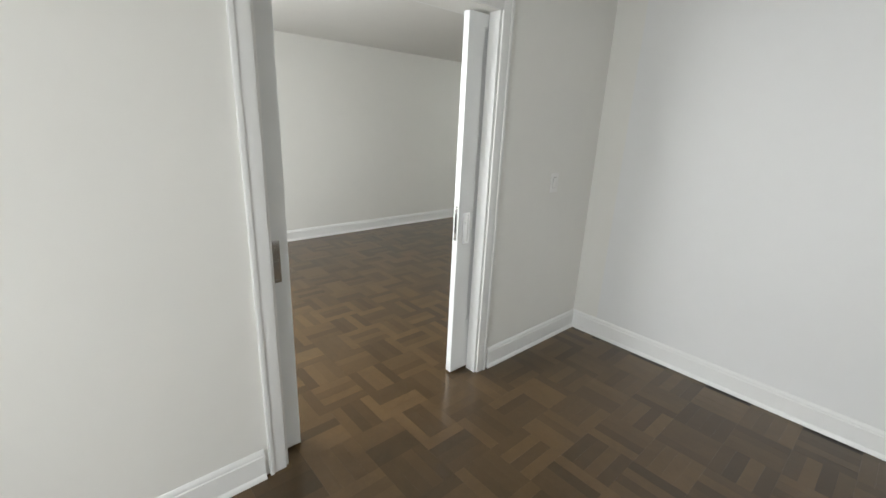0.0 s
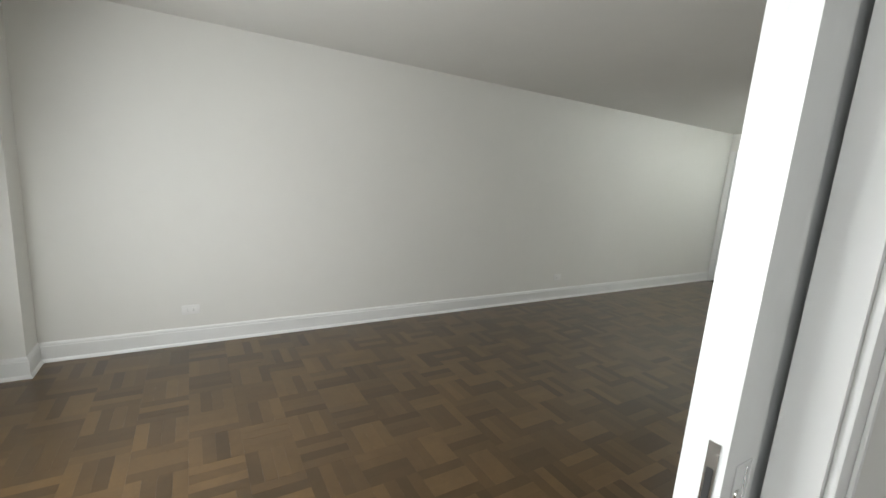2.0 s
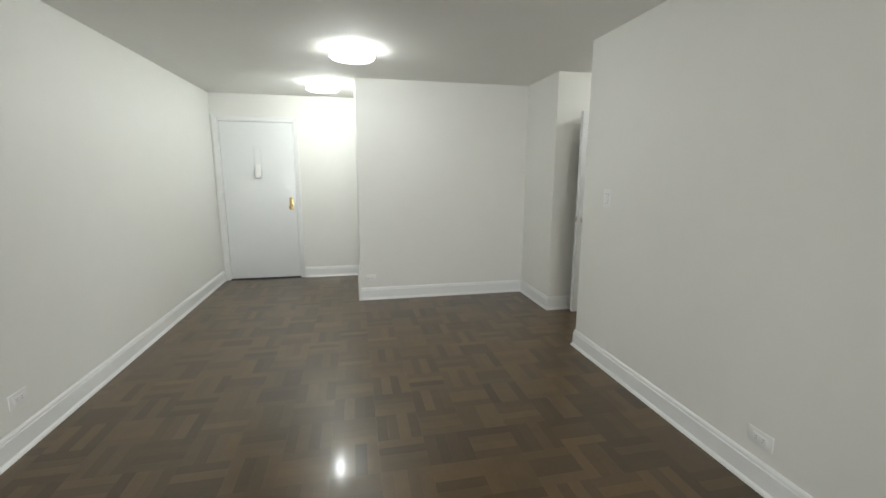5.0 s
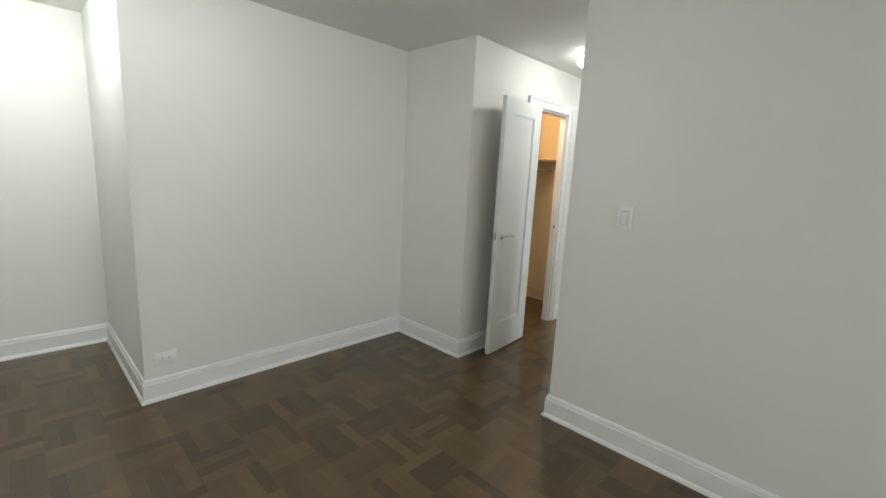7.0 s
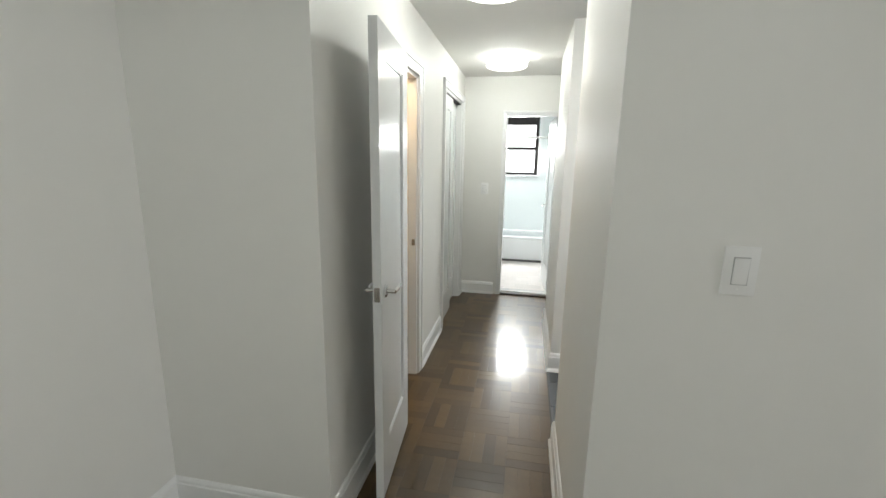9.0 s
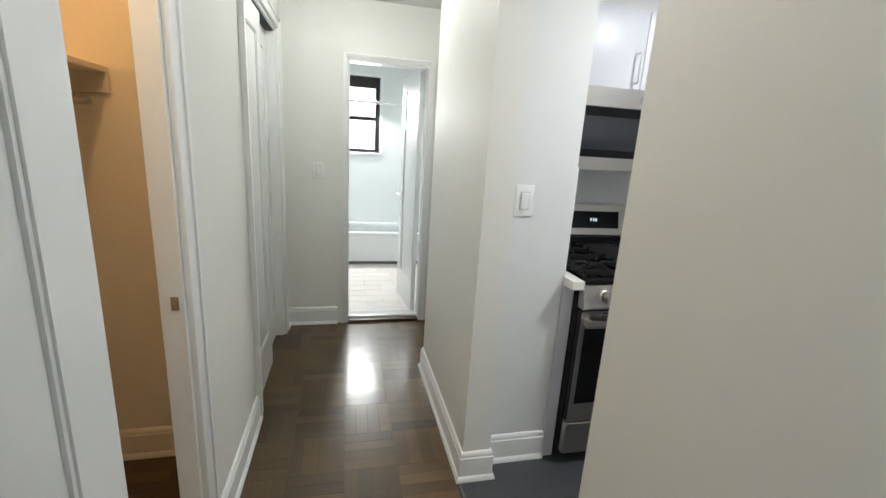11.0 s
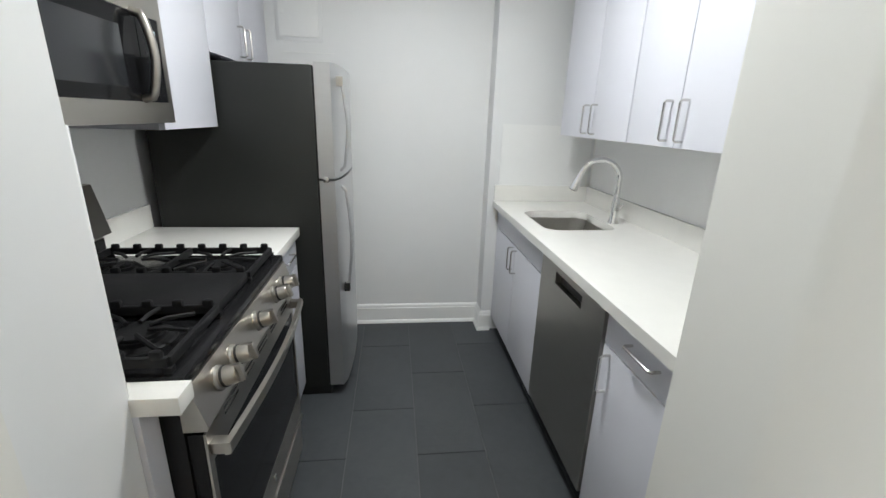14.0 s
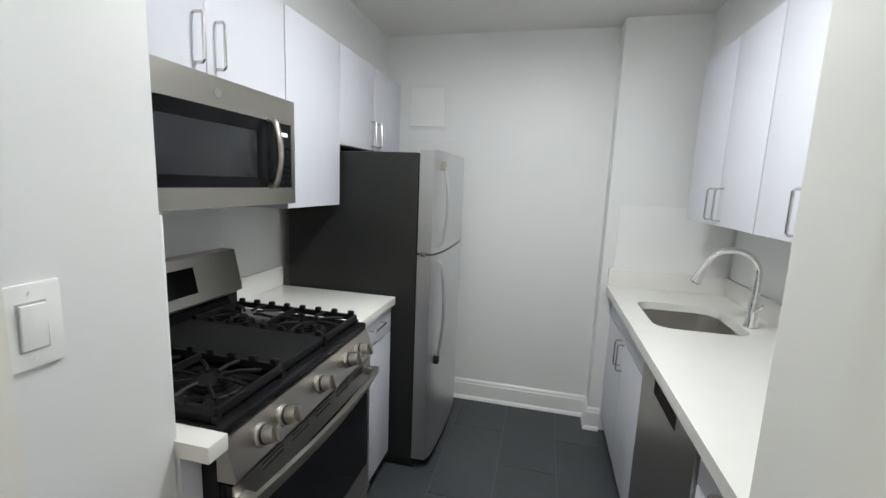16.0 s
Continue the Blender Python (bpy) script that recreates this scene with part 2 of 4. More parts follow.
wall("wall_kitchen_south", (0.865, 2.54, -2.62, -2.535, 0, Z1), (0.20, 0.865, -2.62, -2.395, 0, Z1), label="cool white painted kitchen wall", material=M_KWALL)
DOORW = (-3.72, -4.94)
wall("wall_pocket", (-0.20, -0.14, DOORW[0], -2.75, 0, Z1), (-0.06, 0.0, DOORW[0], -2.75, 0, Z1), (-0.20, 0.0, -2.75, -2.62, 0, Z1), (0.0, 0.024, -2.62, -2.61, 0, Z1), (-0.14, -0.06, DOORW[0], -2.75, 2.06, Z1), (-0.20, -0.14, -5.80, DOORW[1], 0, Z1), (-0.06, 0.0, -7.40, DOORW[1], 0, Z1),
     (-0.20, 0.0, DOORW[1], DOORW[0], 2.06, Z1), (-0.14, -0.06, -7.40, -6.2, 0, Z1))
wall("wall_bedroom_north", (2.54, 3.40, -2.62, -2.50, 0, Z1))
wall("wall_bedroom_east", (3.40, 3.52, -7.40, -2.60, 0, Z1))
wall("wall_bedroom_south", (0.0, 0.7, -7.52, -7.40, 0, Z1), (2.8, 3.40, -7.52, -7.40, 0, Z1), (0.7, 2.8, -7.52, -7.40, 0, 0.7), (0.7, 2.8, -7.52, -7.40, 2.2, Z1))
wall("wall_living_south", (-3.465, -3.0, -5.80, -5.64, 0, Z1), (-0.5, -0.20, -5.80, -5.64, 0, Z1), (-3.0, -0.5, -5.80, -5.64, 0, 0.6), (-3.0, -0.5, -5.80, -5.64, 2.25, Z1))
wall("pilaster", (-3.465, -3.235, -5.64, -5.49, 0, CEIL), label="white painted corner pilaster beside the living room window")
wall("wall_closet", (0.32, 2.3, 1.60, 1.62, 0, CEIL), (0.32, 0.33, 0.96, 1.60, 0, CEIL), (2.20, 2.24, 0.96, 1.60, 0, CEIL), label="closet walls in beige paint, the warm bulb's orange light put into its colour", material=M_CLOSET_WARMLIT)
wall("wall_closet_back", (2.3, 3.72, 1.60, 1.70, 0, Z1), (2.24, 2.30, 0.96, 1.60, 0, Z1), (3.6, 3.72, 0.90, 1.60, 0, Z1))
# bathroom shell
wall("wall_bathroom", (3.72, 6.10, 0.98, 1.10, 0, Z1), (3.72, 6.10, -0.90, -0.78, 0, Z1),
     (5.98, 6.10, -0.78, 0.04, 0, Z1), (5.98, 6.10, 0.66, 0.98, 0, Z1), (5.98, 6.10, 0.04, 0.66, 0, 1.30), (5.98, 6.10, 0.04, 0.66, 2.22, Z1),
     (3.60, 3.72, -0.90, -0.42, 0, Z1), (3.66, 3.72, 0.88, 1.10, 0, Z1), label="bathroom walls in glossy pale white", material=M_TILEW)
solid("ceiling", boxes((-3.60, 3.52, -7.52, 3.0, CEIL, CEIL + 0.09), (3.52, 6.10, -0.90, 1.10, CEIL, CEIL + 0.09)), M_CEIL, "flat white painted ceiling", "ceiling")
solid("floor", boxes((-3.60, 3.72, -7.52, 3.0, -0.12, -0.006)), M_JOINT, "dark wood subfloor under the parquet", "floor")
solid("ground", boxes((-400, 400, -400, 400, -6.2, -6.0)), M_GROUT, "grey ground far below the windows", "ground")

# ---------- baseboards ----------
PROFILE = [(0.0, 0.0), (0.026, 0.0), (0.025, 0.012), (0.017, 0.022), (0.015, 0.024), (0.015, 0.112), (0.011, 0.116), (0.012, 0.122), (0.009, 0.134), (0.003, 0.140), (0.0, 0.140)]


def baseboard(points, material=M_TRIM, label="tall white painted baseboard with a shoe moulding"):
    """A moulded board along a wall's foot; the room lies to the left of the way from point to point."""
    pts = [Vector((p[0], p[1])) for p in points]
    bm = bmesh.new()
    rings = []
    for i, p in enumerate(pts):
        dirs = []
        if i:
            dirs.append((p - pts[i - 1]).normalized())
        if i < len(pts) - 1:
            dirs.append((pts[i + 1] - p).normalized())
        ns = [Vector((-d.y, d.x)) for d in dirs]
        off = ns[0] if len(ns) == 1 else (ns[0] + ns[1]) / (1 + ns[0].dot(ns[1]))
        rings.append([bm.verts.new((p.x + off.x * a, p.y + off.y * a, h)) for a, h in PROFILE])
    for a, b in zip(rings, rings[1:]):
        for k in range(len(PROFILE)):
            j = (k + 1) % len(PROFILE)
            bm.faces.new((a[k], a[j], b[j], b[k]))
    bm.faces.new(rings[0])
    bm.faces.new(rings[-1][::-1])
    return solid("baseboard", bm, material, label, "baseboard")


baseboard([(-3.465, 2.86), (-3.465, -5.49), (-3.235, -5.49), (-3.235, -5.64), (-0.20, -5.64), (-0.20, -5.04)])
baseboard([(CL1[0] - 0.075, 0.90), (0.22, 0.90), (0.22, 1.63), (-1.70, 1.63), (-1.70, 2.86), (-2.425, 2.86)])
baseboard([(CL2[0] - 0.065, 0.90), (CL1[1] + 0.075, 0.90)])
baseboard([(3.60, 0.52), (3.60, 0.90), (CL2[1] + 0.065, 0.90)])
baseboard([(-0.20, -3.62), (-0.20, -2.62), (0.024, -2.62), (0.024, -0.024), (0.985, -0.024), (0.985, -0.18), (0.893, -0.18), (0.893, -0.470)])
baseboard([(1.930, -0.470), (1.930, -0.17), (1.84, -0.17), (1.84, -0.045), (2.83, -0.045), (2.83, -0.30), (3.60, -0.30)])
baseboard([(0.80, -2.395), (0.865, -2.395), (0.865, -2.535), (2.54, -2.535)])
baseboard([(3.40, -2.62), (0.0, -2.62), (0.0, -3.63)])
baseboard([(0.0, -5.03), (0.0, -7.40), (3.40, -7.40), (3.40, -2.62)])
baseboard([(2.20, 0.96), (2.20, 1.60), (0.33, 1.60), (0.33, 0.96)], M_CLOSET_WARMLIT, "beige painted closet baseboard tinted with the bulb's warm light")
baseboard([(3.60, 0.96), (3.60, 1.60), (2.30, 1.60), (2.30, 0.96)])

# ---------- door casings ----------


def casing_y(name, y, side, x0, x1, top, w=0.075, t=0.018, depth=0.0, label="white painted door casing"):
    """Trim round an opening in a wall that runs along x; side is the way the wall looks along y."""
    bm = bmesh.new()
    a, b = sorted((y, y + side * t))
    box(bm, x0 - w, x0, a, b, 0, top + w, 0.004)
    box(bm, x1, x1 + w, a, b, 0, top + w, 0.004)
    box(bm, x0, x1, a, b, top, top + w, 0.004)
    a, b = sorted((y + side * t, y + side * (t + 0.007)))
    box(bm, x0 - w, x0 - w + 0.018, a, b, 0, top + w, 0.003)
    box(bm, x1 + w - 0.018, x1 + w, a, b, 0, top + w, 0.003)
    box(bm, x0 - w + 0.018, x1 + w - 0.018, a, b, top + w - 0.018, top + w, 0.003)
    if depth:
        a, b = sorted((y, y - side * depth))
        box(bm, x0 - 0.002, x0 + 0.016, a, b, 0, top)
        box(bm, x1 - 0.016, x1 + 0.002, a, b, 0, top)
        box(bm, x0 + 0.016, x1 - 0.016, a, b, top - 0.016, top + 0.002)
    return solid(name, bm, M_TRIM, label, "trim")


def casing_x(name, x, side, y0, y1, top, w=0.075, t=0.018, depth=0.0, label="white painted door casing"):
    ob = casing_y(name, 0.0, side, y0, y1, top, w, t, depth, label)
    ob.data.transform(Matrix(((0, 1, 0, x), (1, 0, 0, 0), (0, 0, 1, 0), (0, 0, 0, 1))))
    ob.data.flip_normals()
    return ob


casing_y("trim", 0.90, -1, CL1[0], CL1[1], 2.02, depth=0.06)
casing_y("trim", 0.90, -1, CL2[0], CL2[1], 2.10, w=0.065, depth=0.06)
casing_x("trim", 3.60, -1, -0.15, 0.45, 2.0, w=0.034, t=0.012, depth=0.12)
casing_y("trim", 2.86, -1, -3.395, -2.475, 2.07, w=0.045, t=0.012, depth=0.12, label="white painted steel entry door frame")
casing_x("trim", 0.0, 1, DOORW[1], DOORW[0], 2.06, w=0.072, t=0.014)
casing_x("trim", -0.20, -1, DOORW[1], DOORW[0], 2.06, w=0.085)
solid("trim", boxes((-0.20, -0.14, DOORW[0] - 0.014, DOORW[0], 0, 2.06), (-0.072, 0.0, DOORW[0] - 0.014, DOORW[0], 0, 2.06),
                    (-0.20, -0.14, DOORW[1], DOORW[1] + 0.014, 0, 2.06), (-0.072, 0.0, DOORW[1], DOORW[1] + 0.014, 0, 2.06), bevel=0.002), M_TRIM, "white jamb strips of the pocket door opening", "trim")

# ---------- doors ----------


def shaker(m, w, h, t=0.035, stile=0.115, top=0.115, low=0.24, rec=0.010):
    """A one-panel leaf in its own frame: x along its width, y its thickness."""
    fr = boxes((0, stile, 0, t, 0, h), (w - stile, w, 0, t, 0, h), (stile, w - stile, 0, t, 0, low), (stile, w - stile, 0, t, h - top, h))
    bmesh.ops.remove_doubles(fr, verts=fr.verts, dist=1e-5)
    pn = boxes((stile - 0.005, w - stile + 0.005, rec, t - rec, low - 0.005, h - top + 0.005))
    bead = bmesh.new()
    for y0, y1 in ((rec - 0.006, rec), (t - rec, t - rec + 0.006)):
        for r in ((stile, stile + 0.008, low, h - top), (w - stile - 0.008, w - stile, low, h - top), (stile + 0.008, w - stile - 0.008, low, low + 0.008), (stile + 0.008, w - stile - 0.008, h - top - 0.008, h - top)):
            box(bead, r[0], r[1], y0, y1, r[2], r[3])
    for b in (fr, pn, bead):
        b.transform(m)
    return fr, pn, bead


def lever(m, side=1):
    """A rose and lever about the local y axis."""
    rose, arm = bmesh.new(), bmesh.new()
    lathe(rose, [(0, 0), (0.027, 0), (0.027, 0.006), (0.022, 0.010), (0.011, 0.012), (0.011, 0.045), (0, 0.045)], pose(0, 0, 0, -90 if side > 0 else 90), 24)
    tube(arm, [(0, side * 0.04, 0), (-0.03, side * 0.045, 0.001), (-0.07, side * 0.045, 0.003), (-0.115, side * 0.043, -0.002)], [0.010, 0.0085, 0.008, 0.007], 10)
    rose.transform(m)
    arm.transform(m)
    return rose, arm


# closet door, swung right open against the hall wall
cd = thing("door_1", (0.965, 0.845, 0.012), "white one-panel closet door swung open, satin lever handle", "door", kind="structure")
ang = math.degrees(math.atan2(-0.048, -0.553))
cdm = Matrix.Translation((0.968, 0.828, 0.014)) @ pose(0, 0, 0, 0, 0, ang)
fr, pn, bead = shaker(cdm, 0.556, 1.99)
lf = part("leaf_frame", fr, M_DOOR, cd)
part("panel", pn, M_DOOR, lf)
part("bead", bead, M_DOOR, lf)
for s, yy in ((1, 0.035), (-1, 0.0)):
    rose, arm = lever(cdm @ Matrix.Translation((0.556 - 0.06, yy, 0.955)), s)
    hd = part("door_handle", rose, M_CHROME, cd, "polished chrome lever handle")
    part("lever", arm, M_CHROME, hd)
bm = boxes((0.5555, 0.5585, 0.006, 0.029, 0.925, 0.985), (0.557, 0.566, 0.012, 0.022, 0.945, 0.962))
bm.transform(cdm)
part("latch_plate", bm, M_NICKEL, cd)
for z in (0.2, 1.0, 1.78):
    bm = bmesh.new()
    tube(bm, [(0.976, 0.852, z), (0.976, 0.852, z + 0.09)], 0.006)
    part("hinge", bm, M_NICKEL, cd)
solid("strike_plate", boxes((CL1[1] - 0.018, CL1[1] - 0.0155, 0.912, 0.932, 0.945, 0.985), (CL1[1] - 0.020, CL1[1] - 0.018, 0.916, 0.928, 0.953, 0.972)), M_NICKEL, "small nickel strike plate on the closet jamb", "strike plate", kind="")

# sliding panel of the second closet
sd = thing("door_2", (2.49, 0.90, 0.012), "white one-panel sliding closet door, drawn shut over its rear leaf", "door", kind="structure")
fr, pn, bead = shaker(Matrix.Translation((2.478, 0.915, 0.012)), 0.50, 2.06, stile=0.10)
lf = part("leaf_frame", fr, M_DOOR, sd)
part("panel", pn, M_DOOR, lf)
part("bead", bead, M_DOOR, lf)
fr, pn, bead = shaker(Matrix.Translation((2.90, 0.956, 0.012)), 0.50, 2.06, stile=0.10)
lf = part("rear_leaf_frame", fr, M_DOOR, sd)
part("panel", pn, M_DOOR, lf)
bead.free()
solid("sliding_door_track", boxes((2.478, 3.402, 0.912, 0.992, 2.076, 2.083)), M_SLOT, "dark metal sliding door track at the closet head", "door track", kind="")

# bathroom door, swung inward
bd = thing("door_3", (3.735, -0.12, 0.02), "glossy white bathroom door swung inward, lever handle", "door", kind="structure")
bdm = Matrix.Translation((3.735, -0.125, 0.025)) @ pose(0, 0, 0, 0, 0, 5)
fr, pn, bead = shaker(bdm, 0.58, 1.965)
lf = part("leaf_frame", fr, M_DOOR, bd)
part("panel", pn, M_DOOR, lf)
part("bead", bead, M_DOOR, lf)
for s, yy in ((1, 0.035), (-1, 0.0)):
    rose, arm = lever(bdm @ Matrix.Translation((0.52, yy, 0.965)), s)
    hd = part("door_handle", rose, M_CHROME, bd, "chrome lever handle")
    part("lever", arm, M_CHROME, hd)
solid("threshold", boxes((3.585, 3.64, -0.134, 0.434, 0.0, 0.022), bevel=0.004), M_THRESH, "dark stained wood threshold at the bathroom door", "threshold")
solid("saddle", boxes((3.64, 3.74, -0.134, 0.434, 0.0, 0.035), bevel=0.006), M_MARBLE, "pale marble saddle at the bathroom door", "threshold")

# entry door
ed = thing("door_4", (-2.93, 2.86, 0.0), "flat white painted steel entry door, closed, with brass lock", "door", kind="structure")
part("leaf", boxes((-3.375, -2.495, 2.872, 2.915, 0.018, 2.05), bevel=0.003), M_DOOR, ed)
solid("sill", boxes((-3.38, -2.49, 2.845, 2.93, 0.0, 0.012)), M_SLOT, "dark metal entry door sill", "threshold")
part("lock_plate", boxes((-2.585, -2.535, 2.863, 2.873, 0.93, 1.09), bevel=0.004), M_BRASS, ed, "brass lock plate")
bm = bmesh.new()
lathe(bm, [(0, 0), (0.026, 0), (0.026, 0.006), (0.012, 0.01), (0.012, 0.035), (0.024, 0.042), (0.028, 0.055), (0.022, 0.068), (0, 0.07)], Matrix.Translation((-2.56, 2.863, 0.965)) @ pose(0, 0, 0, 90), 24)
part("knob", bm, M_BRASS, ed, "round brass knob")
bm = bmesh.new()
lathe(bm, [(0, 0), (0.016, 0), (0.016, 0.012), (0, 0.014)], Matrix.Translation((-2.56, 2.863, 1.055)) @ pose(0, 0, 0, 90), 20)
part("thumb_turn", bm, M_BRASS, ed)
part("viewer_box", boxes((-2.980, -2.905, 2.825, 2.873, 1.35, 1.53), bevel=0.010), M_PLATE, ed, "white plastic door chime box")
part("viewer_plate", boxes((-2.985, -2.90, 2.860, 2.873, 1.56, 1.73), bevel=0.006), M_DOOR, ed, "painted-over metal peephole plate")
for z in (0.25, 1.05, 1.80):
    bm = bmesh.new()
    tube(bm, [(-3.383, 2.865, z), (-3.383, 2.865, z + 0.11)], 0.008)
    part("hinge", bm, M_DOOR, ed)

# pocket doors
PX = -0.12


def pocket_leaf(name, y_edge, sign, label):
    """A leaf whose free edge stands at y_edge; sign is the way along y to that edge from the pocket."""
    ob = thing(name, (PX, y_edge, 0.0), label, "door", kind="structure")
    m = Matrix.Translation((PX, y_edge, 0.014)) @ Matrix(((0, 1, 0, 0), (-sign, 0, 0, 0), (0, 0, 1, 0), (0, 0, 0, 1)))
    fr, pn, bead = shaker(m, 0.74, 2.035, t=0.040, stile=0.11, low=0.33, top=0.06)
    lf = part("leaf_frame", fr, M_DOOR, ob)
    part("panel", pn, M_DOOR, lf)
    part("bead", bead, M_DOOR, lf)
    for x0, x1, y0, y1 in ((0.035, 0.085, 0.0395, 0.0420), (0.035, 0.085, -0.002, 0.0005)):
        bm = boxes((x0, x0 + 0.009, y0, y1, 0.835, 1.015), (x1 - 0.009, x1, y0, y1, 0.835, 1.015), (x0 + 0.009, x1 - 0.009, y0, y1, 0.835, 0.847), (x0 + 0.009, x1 - 0.009, y0, y1, 1.003, 1.015), (x0 + 0.009, x1 - 0.009, y0, y1, 0.92, 0.926))
        bm.transform(m)
        pl = part("flush_pull", bm, M_CHROME, ob, "polished chrome flush pull")
        bm = boxes((x0 + 0.009, x1 - 0.009, y0 + (0.0005 if y0 > 0 else 0.0012), y1 - (0.0012 if y0 > 0 else 0.0005), 0.847, 1.003))
        bm.transform(m)
        part("recess", bm, M_CHROME, pl)
        bm = bmesh.new()
        tube(bm, [(x0 + 0.025, (y0 + y1) / 2 - 0.002, 0.955), (x0 + 0.025, (y0 + y1) / 2 + 0.002, 0.955)], 0.009, 14)
        bm.transform(m)
        part("turn", bm, M_CHROME, pl)
    bm = boxes((-0.0025, 0.001, 0.011, 0.029, 0.855, 1.055))
    bm.transform(m)
    ep = part("edge_pull", bm, M_NICKEL, ob, "nickel edge pull")
    bm = boxes((-0.0040, -0.0020, 0.015, 0.025, 0.90, 1.01))
    bm.transform(m)
    part("latch", bm, M_SLOT, ep)


pocket_leaf("door_5", -3.865, -1, "white pocket door leaf slid into the wall, chrome pull")
pocket_leaf("door_6", -4.835, 1, "white pocket door leaf slid nearly away, chrome pull")

# ---------- windows ----------


def window_y(name, y, x0, x1, z0, z1, label):
    ob = thing(name, ((x0 + x1) / 2, y, z0), label, "window", kind="structure")
    part("window_frame", boxes((x0, x0 + 0.05, y - 0.05, y + 0.03, z0, z1), (x1 - 0.05, x1, y - 0.05, y + 0.03, z0, z1), (x0 + 0.05, x1 - 0.05, y - 0.05, y + 0.03, z0, z0 + 0.05),
                               (x0 + 0.05, x1 - 0.05, y - 0.05, y + 0.03, z1 - 0.05, z1), ((x0 + x1) / 2 - 0.03, (x0 + x1) / 2 + 0.03, y - 0.05, y + 0.03, z0 + 0.05, z1 - 0.05)), M_TRIM, ob)
    for a, b in ((x0 + 0.05, (x0 + x1) / 2 - 0.03), ((x0 + x1) / 2 + 0.03, x1 - 0.05)):
        p = part("pane", boxes((a, b, y - 0.012, y - 0.006, z0 + 0.05, z1 - 0.05)), M_PANE, ob)
        p.visible_shadow = False


window_y("window_1", -5.72, -3.0, -0.5, 0.6, 2.25, "wide white framed living room window")
window_y("window_2", -7.46, 0.7, 2.8, 0.7, 2.2, "white framed bedroom window")

# bathroom window, black sashes with frosted panes that glow in place of daylight
bw = thing("window_3", (6.0, 0.35, 1.30), "black framed double-hung bathroom window with frosted panes", "window", kind="structure")
part("window_frame", boxes((5.985, 6.07, 0.045, 0.095, 1.305, 2.215), (5.985, 6.07, 0.605, 0.655, 1.305, 2.215), (5.985, 6.07, 0.095, 0.605, 1.305, 1.345), (5.985, 6.07, 0.095, 0.605, 2.09, 2.215), bevel=0.003), M_BLKFRAME, bw)
part("meeting_rail", boxes((5.990, 6.04, 0.095, 0.605, 1.70, 1.745), bevel=0.003), M_BLKFRAME, bw)
for z0, z1 in ((1.345, 1.70), (1.745, 2.09)):
    part("pane", boxes((6.03, 6.036, 0.095, 0.605, z0, z1)), M_FROST_GLOW, bw, "frosted pane glowing in place of daylight")
part("window_sill", boxes((5.955, 5.985, 0.02, 0.68, 1.275, 1.303), bevel=0.004), M_TUB, bw)
part("reveal", boxes((5.965, 5.982, 0.66, 0.70, 1.30, 2.25), (5.965, 5.982, 0.0, 0.04, 1.30, 2.25), (5.965, 5.982, 0.04, 0.66, 2.22, 2.25)), M_TUB, bw)

# bathtub, rod, shelves
tb = thing("bathtub", (5.6, 0.1, 0.0), "white enamel alcove bathtub under the window", "bathtub")
part("apron", boxes((5.25, 5.29, -0.775, 0.975, 0.05, 0.36), bevel=0.008), M_TUB, tb)
part("apron_foot", boxes((5.262, 5.29, -0.775, 0.975, 0.0, 0.05)), M_GROUT, tb)
part("rim", boxes((5.235, 5.33, -0.775, 0.975, 0.36, 0.40), (5.90, 5.975, -0.775, 0.975, 0.36, 0.40), (5.33, 5.90, -0.775, -0.68, 0.36, 0.40), (5.33, 5.90, 0.88, 0.975, 0.36, 0.40), bevel=0.012), M_TUB, tb)
part("basin", boxes((5.29, 5.975, -0.775, 0.975, 0.06, 0.12), bevel=0.02), M_TUB, tb)
rod = bmesh.new()
tube(rod, [(5.28, -0.775, 1.86), (5.28, 0.975, 1.86)], 0.013, 14)
rd = thing("shower_rod", (5.28, 0.1, 1.86), "chrome shower curtain rod across the tub", "shower rod")
part("rod", rod, M_CHROME, rd)
for y in (-0.775, 0.962):
    fl = bmesh.new()
    tube(fl, [(5.28, y, 1.86), (5.28, y + 0.012, 1.86)], 0.03, 20)
    part("flange", fl, M_CHROME, rd)
for z in (0.85, 1.20):
    solid("corner_shelf", boxes((5.80, 5.975, -0.778, -0.62, z, z + 0.02), bevel=0.004), M_TUB, "small white corner shelf above the tub", "shelf", kind="", group="bath corner shelves")

# closet shelf and rod
cs = thing("closet_shelf", (1.1, 1.45, 1.60), "painted closet shelf on a cleat with a hanging rod", "shelf")
part("board", boxes((0.335, 2.195, 1.30, 1.595, 1.62, 1.64), bevel=0.002), M_CLOSET_WARMLIT, cs)
part("cleat", boxes((0.335, 2.175, 1.575, 1.598, 1.55, 1.62), (2.175, 2.198, 1.30, 1.598, 1.55, 1.62)), M_CLOSET_WARMLIT, cs)
bm = bmesh.new()
tube(bm, [(0.335, 1.38, 1.52), (2.195, 1.38, 1.52)], 0.015, 14)
part("hanging_rod", bm, M_NICKEL, cs)

# ---------- ceiling lamps ----------


